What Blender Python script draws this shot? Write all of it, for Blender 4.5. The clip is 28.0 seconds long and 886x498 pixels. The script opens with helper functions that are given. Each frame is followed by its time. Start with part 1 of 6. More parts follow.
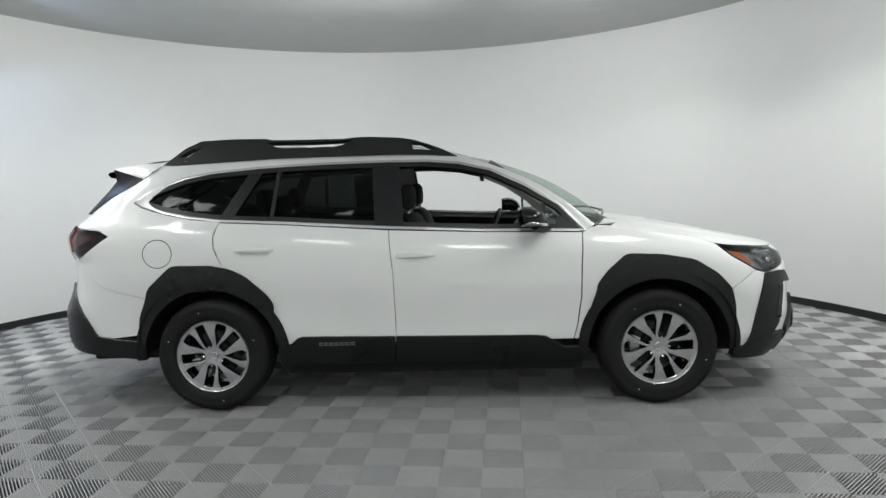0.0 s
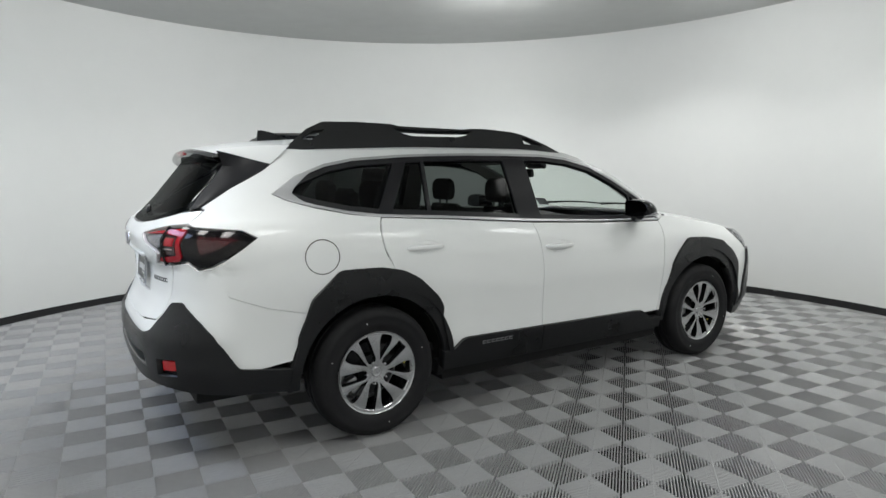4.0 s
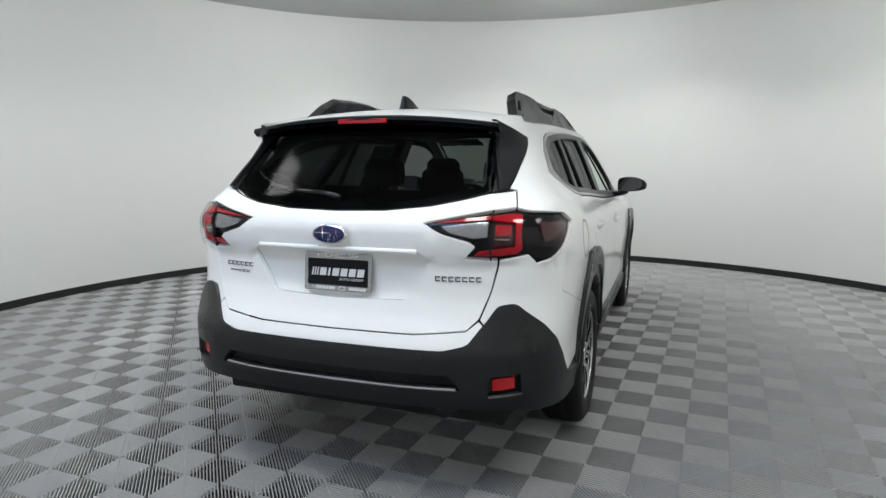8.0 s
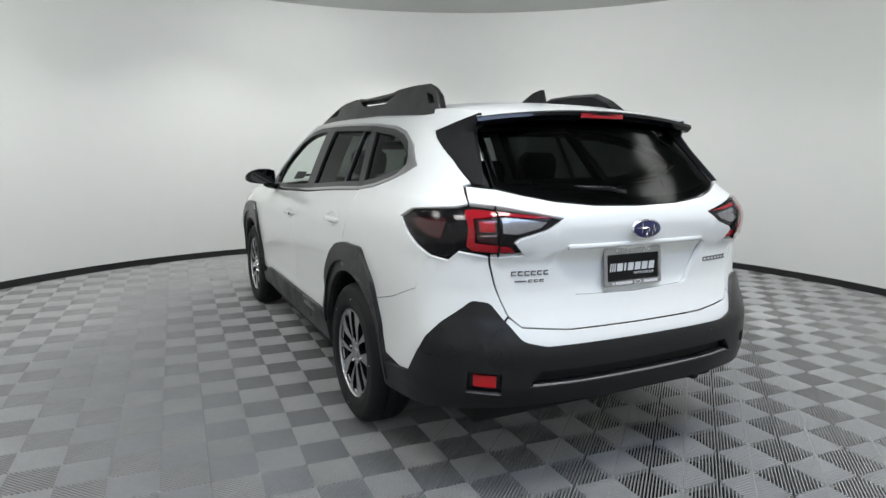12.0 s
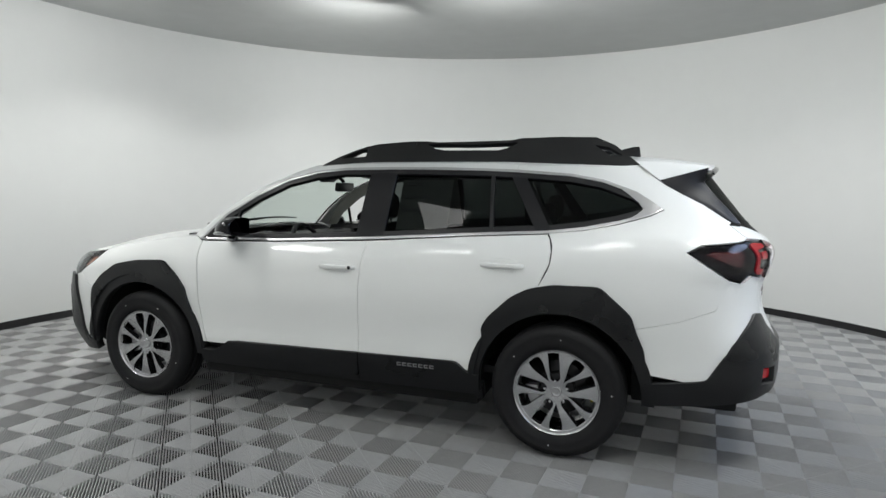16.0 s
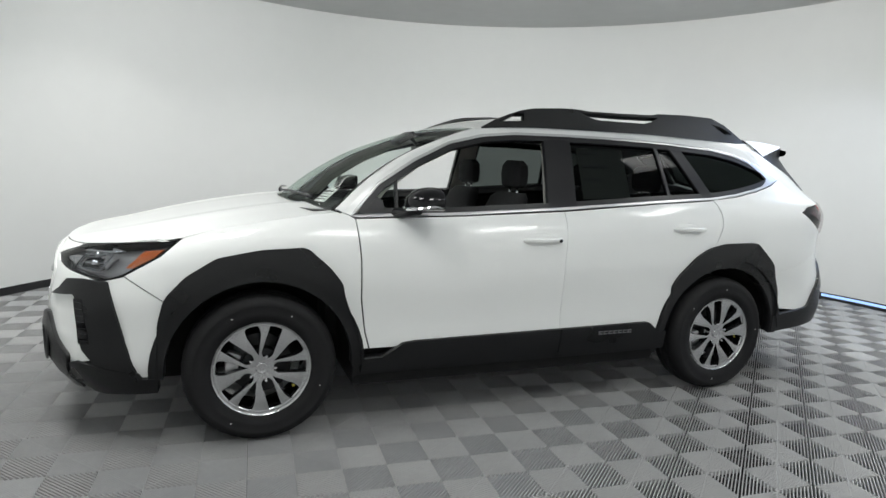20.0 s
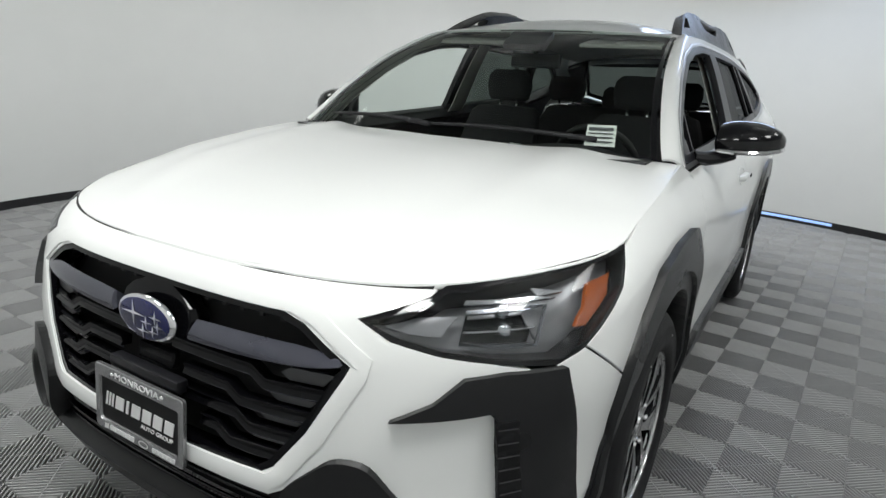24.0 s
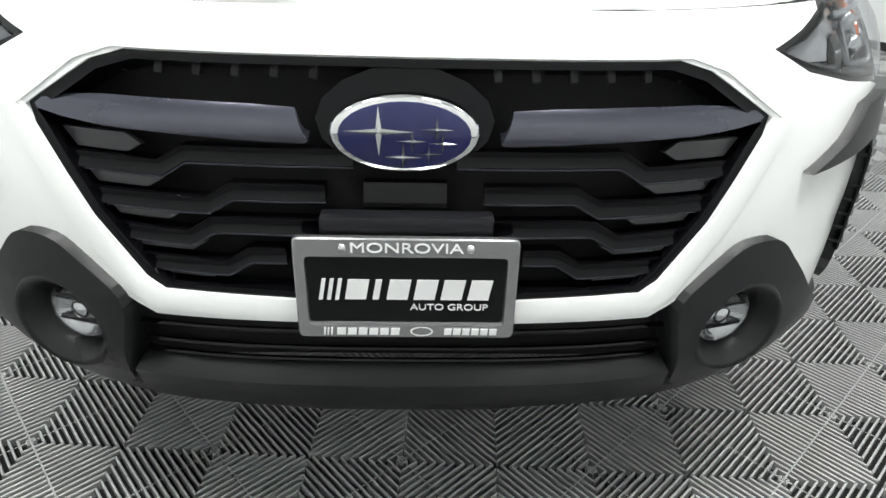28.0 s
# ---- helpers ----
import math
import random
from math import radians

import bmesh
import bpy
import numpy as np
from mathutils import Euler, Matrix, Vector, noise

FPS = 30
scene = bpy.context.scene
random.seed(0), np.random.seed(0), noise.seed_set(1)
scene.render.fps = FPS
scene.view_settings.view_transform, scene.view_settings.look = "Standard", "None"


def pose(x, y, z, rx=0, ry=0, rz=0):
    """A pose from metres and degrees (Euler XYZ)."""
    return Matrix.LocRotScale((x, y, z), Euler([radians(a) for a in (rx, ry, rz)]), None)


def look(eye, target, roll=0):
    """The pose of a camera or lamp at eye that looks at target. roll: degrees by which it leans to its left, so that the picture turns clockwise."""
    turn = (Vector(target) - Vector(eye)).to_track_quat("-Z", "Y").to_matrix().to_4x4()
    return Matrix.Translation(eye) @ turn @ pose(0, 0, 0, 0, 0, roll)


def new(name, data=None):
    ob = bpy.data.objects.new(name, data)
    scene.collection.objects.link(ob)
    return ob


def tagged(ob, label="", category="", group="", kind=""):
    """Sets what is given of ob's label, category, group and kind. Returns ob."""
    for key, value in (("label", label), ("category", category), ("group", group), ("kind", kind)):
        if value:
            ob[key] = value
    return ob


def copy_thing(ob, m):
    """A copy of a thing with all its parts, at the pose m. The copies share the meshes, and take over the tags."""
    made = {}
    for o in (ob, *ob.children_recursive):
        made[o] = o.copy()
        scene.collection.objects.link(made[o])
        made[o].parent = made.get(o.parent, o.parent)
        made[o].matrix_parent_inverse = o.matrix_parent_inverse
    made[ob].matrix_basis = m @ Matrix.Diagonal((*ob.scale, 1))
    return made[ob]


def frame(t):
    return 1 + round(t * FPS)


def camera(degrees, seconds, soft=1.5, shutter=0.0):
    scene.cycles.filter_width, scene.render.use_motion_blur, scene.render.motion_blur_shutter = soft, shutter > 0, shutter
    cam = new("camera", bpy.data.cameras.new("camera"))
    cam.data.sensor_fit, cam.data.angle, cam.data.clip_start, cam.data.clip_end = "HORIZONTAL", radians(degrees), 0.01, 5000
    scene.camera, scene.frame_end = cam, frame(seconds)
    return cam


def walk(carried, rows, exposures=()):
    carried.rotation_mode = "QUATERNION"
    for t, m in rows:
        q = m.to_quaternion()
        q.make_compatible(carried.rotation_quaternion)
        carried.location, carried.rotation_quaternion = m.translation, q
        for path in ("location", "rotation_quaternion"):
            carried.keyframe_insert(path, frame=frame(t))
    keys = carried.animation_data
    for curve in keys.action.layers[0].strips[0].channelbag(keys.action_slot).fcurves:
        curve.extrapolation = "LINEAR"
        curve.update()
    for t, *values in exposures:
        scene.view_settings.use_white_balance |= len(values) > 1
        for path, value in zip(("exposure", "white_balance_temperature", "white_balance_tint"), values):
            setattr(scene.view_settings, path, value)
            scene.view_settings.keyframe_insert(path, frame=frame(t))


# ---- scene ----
cam = camera(70.93, 28.0)
PATH = [
    (0.0, (0.234, -4.612, 1.398), (0.112, -1.632, 1.070), -1.84),
    (0.5, (-0.137, -4.595, 1.394), (-0.068, -1.616, 1.045), -1.00),
    (1.0, (-0.523, -4.558, 1.396), (-0.258, -1.588, 1.065), -0.70),
    (1.5, (-0.919, -4.515, 1.398), (-0.451, -1.570, 1.067), -1.04),
    (2.0, (-1.310, -4.418, 1.394), (-0.636, -1.518, 1.023), -1.32),
    (2.5, (-1.686, -4.284, 1.398), (-0.778, -1.446, 1.047), -0.99),
    (3.0, (-2.064, -4.151, 1.400), (-0.920, -1.399, 1.055), -0.69),
    (3.5, (-2.433, -4.005, 1.402), (-1.063, -1.359, 1.055), -0.51),
    (4.0, (-2.784, -3.831, 1.406), (-1.209, -1.303, 1.052), -0.52),
    (4.5, (-3.107, -3.615, 1.413), (-1.355, -1.206, 1.054), -0.75),
    (5.0, (-3.394, -3.341, 1.423), (-1.498, -1.044, 1.065), -1.24),
    (5.5, (-3.663, -3.063, 1.437), (-1.595, -0.921, 1.074), -0.97),
    (6.0, (-3.920, -2.744, 1.448), (-1.691, -0.769, 1.089), -0.74),
    (6.5, (-4.151, -2.382, 1.442), (-1.779, -0.586, 1.052), -0.16),
    (7.0, (-4.353, -2.035, 1.424), (-1.827, -0.470, 1.014), 0.56),
    (7.5, (-4.504, -1.676, 1.401), (-1.839, -0.362, 0.989), 0.48),
    (8.0, (-4.605, -1.283, 1.373), (-1.821, -0.250, 0.944), -0.19),
    (8.5, (-4.707, -0.891, 1.356), (-1.828, -0.168, 0.919), -0.09),
    (9.0, (-4.775, -0.499, 1.350), (-1.832, -0.101, 0.930), -0.03),
    (9.5, (-4.794, -0.118, 1.352), (-1.822, -0.045, 0.951), -0.04),
    (10.0, (-4.789, 0.261, 1.355), (-1.828, 0.031, 0.930), -0.04),
    (10.5, (-4.741, 0.644, 1.357), (-1.825, 0.135, 0.866), 0.07),
    (11.0, (-4.642, 1.047, 1.372), (-1.786, 0.276, 0.873), 0.39),
    (11.5, (-4.510, 1.469, 1.384), (-1.745, 0.410, 0.901), 0.41),
    (12.0, (-4.321, 1.867, 1.389), (-1.676, 0.534, 0.914), 0.57),
    (12.5, (-4.107, 2.227, 1.390), (-1.616, 0.624, 0.914), 0.74),
    (13.0, (-3.872, 2.547, 1.396), (-1.568, 0.681, 0.938), 0.58),
    (13.5, (-3.613, 2.837, 1.404), (-1.522, 0.728, 0.977), 0.31),
    (14.0, (-3.325, 3.109, 1.413), (-1.465, 0.789, 1.021), 0.14),
    (14.5, (-3.005, 3.375, 1.422), (-1.378, 0.880, 1.060), 0.28),
    (15.0, (-2.647, 3.645, 1.427), (-1.242, 1.017, 1.085), 0.93),
    (15.5, (-2.267, 3.892, 1.430), (-1.071, 1.158, 1.120), 1.17),
    (16.0, (-1.855, 4.085, 1.421), (-0.868, 1.267, 1.125), 0.62),
    (16.5, (-1.444, 4.227, 1.412), (-0.686, 1.338, 1.131), 0.44),
    (17.0, (-1.028, 4.335, 1.402), (-0.494, 1.395, 1.131), 0.58),
    (17.5, (-0.607, 4.386, 1.390), (-0.324, 1.415, 1.080), 0.60),
    (18.0, (-0.186, 4.410, 1.381), (-0.174, 1.429, 1.040), 0.75),
    (18.5, (0.247, 4.370, 1.378), (-0.014, 1.401, 1.031), 0.78),
    (19.0, (0.699, 4.255, 1.377), (0.184, 1.320, 1.037), 1.65),
    (19.5, (1.157, 4.090, 1.371), (0.365, 1.219, 1.007), 2.65),
    (20.0, (1.593, 3.820, 1.357), (0.543, 1.041, 0.939), 2.25),
    (20.5, (1.993, 3.551, 1.336), (0.655, 0.910, 0.850), 1.75),
    (21.0, (2.361, 3.259, 1.314), (0.773, 0.776, 0.755), 0.84),
    (21.5, (2.683, 2.946, 1.298), (0.886, 0.624, 0.683), 0.53),
    (22.0, (2.891, 2.615, 1.291), (0.921, 0.453, 0.622), 1.13),
    (22.5, (3.012, 2.269, 1.290), (0.895, 0.268, 0.574), 2.22),
    (23.0, (3.071, 1.912, 1.294), (0.821, 0.077, 0.540), 3.38),
    (23.5, (3.095, 1.548, 1.301), (0.719, -0.109, 0.521), 4.07),
    (24.0, (3.108, 1.181, 1.312), (0.608, -0.276, 0.518), 3.62),
    (24.5, (3.418, 0.851, 1.313), (0.745, -0.259, 0.523), 1.95),
    (25.0, (3.649, 0.499, 1.295), (0.849, -0.206, 0.480), 0.24),
    (25.5, (3.857, 0.223, 1.302), (0.975, -0.039, 0.513), -0.95),
    (26.0, (4.038, 0.020, 1.315), (1.135, 0.006, 0.561), -1.33),
    (26.5, (4.054, -0.037, 1.308), (1.159, -0.003, 0.522), -0.19),
    (27.0, (3.866, -0.006, 1.247), (1.023, 0.013, 0.287), 1.28),
    (27.5, (3.544, 0.049, 1.131), (0.818, 0.097, -0.119), 2.13),
    (28.0, (3.121, 0.025, 1.035), (0.502, 0.123, -0.425), 1.74),
]
walk(cam, [(t, look(eye, target, roll)) for t, eye, target, roll in PATH], [(0.0, 0.13), (5.0, 0.15), (8.5, 0.08), (10.5, 0.05), (12.0, 0.13), (17.0, 0.1), (20.0, 0.22), (22.5, 0.15), (24.5, -0.04), (26.0, -0.08), (27.0, 0.0), (28.0, 0.72)])

# ---- world and light ----
world = bpy.data.worlds.new("world")
scene.world = world
world.use_nodes = True
world.node_tree.nodes["Background"].inputs[0].default_value = (0.02, 0.02, 0.02, 1)

ROOM_X, ROOM_Y, ROOM_A, ROOM_B, ROOM_H = -0.40, -0.13, 4.53, 4.64, 3.24


def unseen_lamp(x, y, yaw, watts, tilt=58, tint=(0.985, 1.0, 0.978), long=0.9, wide=0.30):
    """An unseen area lamp hung under the ceiling, without fixture, turned by yaw and tilt."""
    data = bpy.data.lights.new("unseen_lamp", "AREA")
    data.shape, data.size, data.size_y, data.energy, data.color = "RECTANGLE", wide, long, watts, tint
    ob = new("unseen_lamp", data)
    ob.matrix_world = Matrix.Translation((x, y, ROOM_H - 0.10 - 0.5 * wide * math.sin(radians(tilt)))) @ Matrix.Rotation(radians(yaw), 4, "Z") @ Matrix.Rotation(radians(-tilt), 4, "Y")
    return ob


# unseen lamps added round the car's roof to brighten the wall, further out over the bonnet
for azimuth in range(0, 360, 45):
    out, watts = {0: (2.7, 10.0), 45: (1.8, 18.0), 315: (1.8, 18.0)}.get(azimuth, (1.1, 22.0))
    wash = unseen_lamp(ROOM_X + out * math.cos(radians(azimuth)), ROOM_Y + out * math.sin(radians(azimuth)), azimuth, watts, 70, long=1.0)
    wash.data.spread = radians(130)
# ring of unseen downlights inferred from highlights, between car and wall, raised to lift the front floor
for azimuth in range(15, 375, 30):
    out, watts = {15: (3.3, 19.0), 345: (3.3, 19.0), 45: (3.2, 14.0), 315: (3.2, 14.0)}.get(azimuth, (3.1, 11.0))
    down = unseen_lamp(ROOM_X + out * math.cos(radians(azimuth)), ROOM_Y + out * math.sin(radians(azimuth)), azimuth, watts, 0, long=0.55, wide=0.55)
    down.data.spread = radians(120)
# unseen lamp added for the doorway's bluish daylight, turned in towards the tail of the car
unseen_lamp(-4.2, 0.55, 0, 18, 42, (0.66, 0.87, 1.32), 2.4, 0.50)


# ---- materials ----
def material(name, color, rough=0.5, metal=0.0, grain=0.0, scale=40.0, bump=0.0, bump_scale=300.0, coat=0.0, spec=0.5, wear=0.0, coat_rough=0.06):
    m = bpy.data.materials.new(name)
    m.use_nodes = True
    nt = m.node_tree
    b = nt.nodes["Principled BSDF"]
    b.inputs["Base Color"].default_value = (*color, 1)
    b.inputs["Roughness"].default_value = rough
    b.inputs["Metallic"].default_value = metal
    b.inputs["Coat Weight"].default_value = coat
    b.inputs["Coat Roughness"].default_value = coat_rough
    b.inputs["Specular IOR Level"].default_value = spec
    geo = nt.nodes.new("ShaderNodeTexCoord")
    if grain > 0:
        n1 = nt.nodes.new("ShaderNodeTexNoise")
        n1.inputs["Scale"].default_value = scale
        n1.inputs["Detail"].default_value = 6
        nt.links.new(geo.outputs["Object"], n1.inputs["Vector"])
        n2 = nt.nodes.new("ShaderNodeTexNoise")
        n2.inputs["Scale"].default_value = scale * 0.06
        n2.inputs["Detail"].default_value = 3
        nt.links.new(geo.outputs["Object"], n2.inputs["Vector"])
        add = nt.nodes.new("ShaderNodeMath")
        add.operation = "ADD"
        nt.links.new(n1.outputs[0], add.inputs[0])
        nt.links.new(n2.outputs[0], add.inputs[1])
        mr = nt.nodes.new("ShaderNodeMapRange")
        mr.inputs["From Min"].default_value, mr.inputs["From Max"].default_value = 0.6, 1.4
        mr.inputs["To Min"].default_value, mr.inputs["To Max"].default_value = 1 - grain, 1 + grain
        nt.links.new(add.outputs[0], mr.inputs["Value"])
        mul = nt.nodes.new("ShaderNodeVectorMath")
        mul.operation = "SCALE"
        mul.inputs[0].default_value = color
        nt.links.new(mr.outputs[0], mul.inputs["Scale"])
        nt.links.new(mul.outputs[0], b.inputs["Base Color"])
        if wear > 0:
            mw = nt.nodes.new("ShaderNodeMapRange")
            mw.inputs["From Min"].default_value, mw.inputs["From Max"].default_value = 0.35, 0.65
            mw.inputs["To Min"].default_value, mw.inputs["To Max"].default_value = max(rough - wear, 0.02), rough + wear
            nt.links.new(n2.outputs[0], mw.inputs["Value"])
            nt.links.new(mw.outputs[0], b.inputs["Roughness"])
    if bump > 0:
        n3 = nt.nodes.new("ShaderNodeTexNoise")
        n3.inputs["Scale"].default_value = bump_scale
        n3.inputs["Detail"].default_value = 4
        nt.links.new(geo.outputs["Object"], n3.inputs["Vector"])
        bp = nt.nodes.new("ShaderNodeBump")
        bp.inputs["Strength"].default_value = bump
        bp.inputs["Distance"].default_value = 0.002
        nt.links.new(n3.outputs[0], bp.inputs["Height"])
        nt.links.new(bp.outputs[0], b.inputs["Normal"])
    return m


def pane(name, tint, gloss=1.0, rough=0.0):
    """Thin clear or tinted pane: see-through with a mirror share that grows at a slant."""
    m = bpy.data.materials.new(name)
    m.use_nodes = True
    nt = m.node_tree
    nt.nodes.remove(nt.nodes["Principled BSDF"])
    out = nt.nodes["Material Output"]
    tr = nt.nodes.new("ShaderNodeBsdfTransparent")
    tr.inputs[0].default_value = (*tint, 1)
    gl = nt.nodes.new("ShaderNodeBsdfGlossy")
    gl.inputs["Roughness"].default_value = rough
    lw = nt.nodes.new("ShaderNodeLayerWeight")
    lw.inputs["Blend"].default_value = 0.5
    pw = nt.nodes.new("ShaderNodeMath")
    pw.operation = "POWER"
    pw.inputs[1].default_value = 5.0
    nt.links.new(lw.outputs["Facing"], pw.inputs[0])
    fr = nt.nodes.new("ShaderNodeMath")
    fr.operation = "MULTIPLY_ADD"
    fr.inputs[1].default_value, fr.inputs[2].default_value = 0.95, 0.045
    nt.links.new(pw.outputs[0], fr.inputs[0])
    k = nt.nodes.new("ShaderNodeMath")
    k.operation = "MULTIPLY"
    k.inputs[1].default_value = gloss
    nt.links.new(fr.outputs[0], k.inputs[0])
    mix = nt.nodes.new("ShaderNodeMixShader")
    nt.links.new(k.outputs[0], mix.inputs[0])
    nt.links.new(tr.outputs[0], mix.inputs[1])
    nt.links.new(gl.outputs[0], mix.inputs[2])
    nt.links.new(mix.outputs[0], out.inputs["Surface"])
    return m


PAINT = material("pearl_white_paint", (0.84, 0.85, 0.84), 0.32, coat=0.7, grain=0.012, scale=3, coat_rough=0.085, spec=0.3)
CLAD = material("black_textured_plastic", (0.0062, 0.0065, 0.0074), 0.34, grain=0.18, scale=60, bump=0.22, bump_scale=900, spec=0.42, wear=0.07)
SATIN = material("satin_black_plastic", (0.010, 0.010, 0.012), 0.32, grain=0.1, scale=30, spec=0.35)
PILLAR = material("satin_black_pillar_film", (0.007, 0.007, 0.009), 0.34, grain=0.08, scale=40, spec=0.25)
LAMPCLEAR = material("frosted_clear_lamp", (0.35, 0.36, 0.385), 0.16, metal=0.7, coat=0.6, grain=0.3, scale=60, bump=0.8, bump_scale=90)
MAROON = material("smoked_red_marker", (0.055, 0.005, 0.007), 0.12, coat=1.0, grain=0.1, scale=60)
GLOSS = material("gloss_black", (0.005, 0.005, 0.006), 0.08, coat=0.12, spec=0.3)
MIRRORGLASS = material("door_mirror_glass", (0.09, 0.092, 0.10), 0.04, metal=1.0)
SLAT = material("dark_grille_plastic", (0.003, 0.003, 0.004), 0.12, spec=0.22, grain=0.1, scale=120)
SHEET = material("sheet_behind_tint", (0.26, 0.27, 0.255), 0.8, grain=0.05, scale=60)
FIN = material("grille_fin_plastic", (0.035, 0.036, 0.040), 0.30, grain=0.05, scale=50, coat=0.3)
GREYBAR = material("graphite_gloss", (0.060, 0.062, 0.084), 0.17, metal=0.55, coat=0.65, grain=0.05, scale=200)
CHROME = material("chrome", (0.82, 0.82, 0.83), 0.08, metal=1.0, grain=0.02, scale=30)
SATINCHROME = material("satin_chrome", (0.50, 0.50, 0.51), 0.30, metal=1.0, grain=0.04, scale=80)
MACHINED = material("machined_aluminium", (0.56, 0.56, 0.57), 0.20, metal=0.95, grain=0.08, scale=250)
POCKET = material("gloss_black_wheel_pocket", (0.012, 0.012, 0.013), 0.15, coat=0.6, grain=0.1, scale=50)
RUBBER = material("tyre_rubber", (0.0095, 0.0095, 0.0105), 0.68, grain=0.2, scale=45, bump=0.3, bump_scale=400, wear=0.08, spec=0.3)
DARK = material("dark_underbody", (0.005, 0.005, 0.005), 0.85, grain=0.3, scale=20)
FABRIC = material("black_seat_fabric", (0.022, 0.022, 0.024), 0.9, grain=0.3, scale=150, bump=0.5, bump_scale=700)
SOFT = material("soft_dash_plastic", (0.018, 0.018, 0.019), 0.6, grain=0.2, scale=100, bump=0.3, bump_scale=600)
HEADLINER = material("pale_headliner_fabric", (0.48, 0.47, 0.44), 0.95, grain=0.1, scale=200, bump=0.3, bump_scale=800)
SCREEN = pane("windscreen_glass", (0.76, 0.83, 0.79), 0.32)
CLEAR = pane("clear_glass", (0.80, 0.86, 0.83), 0.10, 0.03)
TINT = pane("privacy_glass", (0.10, 0.115, 0.11), 0.30, 0.02)
REARTINT = pane("rear_privacy_glass", (0.098, 0.110, 0.106), 0.20, 0.10)
LENS = pane("clear_lamp_lens", (0.82, 0.83, 0.84), 0.8)
REARLENS = pane("rear_lamp_lens", (0.88, 0.86, 0.86), 0.18)
FOGIN = material("fog_lamp_reflector", (0.66, 0.66, 0.67), 0.10, metal=1.0, grain=0.35, scale=45, bump=0.9, bump_scale=70)
REDLENS = material("red_lamp_lens", (0.42, 0.005, 0.014), 0.08, coat=0.35, grain=0.1, scale=60)
REDREFL = material("red_reflector", (0.62, 0.006, 0.012), 0.18, coat=0.3, grain=0.15, scale=120)
AMBER = material("amber_reflector", (0.36, 0.085, 0.016), 0.15, coat=1.0, grain=0.15, scale=120)
LAMPIN = material("lamp_reflector_silver", (0.55, 0.56, 0.58), 0.16, metal=1.0, grain=0.1, scale=40)
LAMPSHELL = material("lamp_shell_smoked_grey", (0.29, 0.295, 0.305), 0.20, metal=0.35, grain=0.2, scale=60)
LAMPGREY = material("lamp_housing_grey", (0.035, 0.035, 0.037), 0.22, metal=0.2, grain=0.15, scale=60)
EMBLEM = material("deep_blue_emblem", (0.008, 0.011, 0.075), 0.14, coat=0.35, grain=0.15, scale=120)
PLATEBLACK = material("plate_insert_black", (0.007, 0.0073, 0.0078), 0.28, grain=0.1, scale=80, spec=0.15)
PLATEWHITE = material("plate_print_white", (0.75, 0.75, 0.75), 0.4, grain=0.03, scale=80)
PLATEFRAME = material("plate_frame_grey_metal", (0.36, 0.36, 0.37), 0.26, metal=0.8, grain=0.1, scale=120)
PAPER = material("printed_paper", (0.86, 0.86, 0.85), 0.7, grain=0.04, scale=120)
INK = material("grey_print", (0.10, 0.10, 0.11), 0.7, grain=0.1, scale=120)
YELLOW = material("yellow_mark", (0.55, 0.48, 0.05), 0.6, grain=0.1, scale=120)
WALLMAT = material("matt_white_wall", (0.65, 0.655, 0.645), 0.9, grain=0.018, scale=5, bump=0.08, bump_scale=60)
CEILMAT = material("matt_grey_ceiling", (0.52, 0.53, 0.525), 0.95, grain=0.05, scale=4)
BASEMAT = material("black_vinyl_skirting", (0.009, 0.009, 0.010), 0.6, grain=0.2, scale=20)
DAYGAP = material("daylight_in_gap", (0.2, 0.3, 0.5), 0.8)
DAYGAP.node_tree.nodes["Principled BSDF"].inputs["Emission Color"].default_value = (0.36, 0.56, 1.0, 1)
DAYGAP.node_tree.nodes["Principled BSDF"].inputs["Emission Strength"].default_value = 0.95
DARKCHROME = material("dark_chrome_badge", (0.22, 0.22, 0.23), 0.2, metal=1.0, grain=0.05, scale=80)
FADEDINK = material("faded_print", (0.22, 0.22, 0.23), 0.7, grain=0.1, scale=120)
TILEMAT = material("grey_plastic_floor_tile", (0.34, 0.342, 0.342), 0.32, grain=0.08, scale=25, bump=0.15, bump_scale=500, wear=0.03, spec=0.65)
TILEBASE = material("floor_tile_gap", (0.006, 0.006, 0.006), 0.9, grain=0.2, scale=25)


# ---- building helpers ----
def mesh_object(name, verts, faces, mat, parent=None, label="", smooth=False, normals=None):
    me = bpy.data.meshes.new(name)
    me.from_pydata([tuple(v) for v in verts], [], faces)
    mats = mat if isinstance(mat, (list, tuple)) else [mat]
    for m in mats:
        me.materials.append(m)
    if smooth:
        me.polygons.foreach_set("use_smooth", [True] * len(me.polygons))
    if normals is not None:
        me.normals_split_custom_set(normals)
    ob = new(name, me)
    if parent is not None:
        ob.parent = parent
    if label:
        tagged(ob, label)
    return ob


def part(name, bm, mat, parent, label="", smooth=True, angle=35):
    me = bpy.data.meshes.new(name)
    bmesh.ops.recalc_face_normals(bm, faces=bm.faces)
    bm.to_mesh(me)
    bm.free()
    me.materials.append(mat)
    if smooth:
        me.polygons.foreach_set("use_smooth", [True] * len(me.polygons))
        me.set_sharp_from_angle(angle=radians(angle))
    ob = new(name, me)
    if parent is not None:
        ob.parent = parent
    if label:
        tagged(ob, label)
    return ob


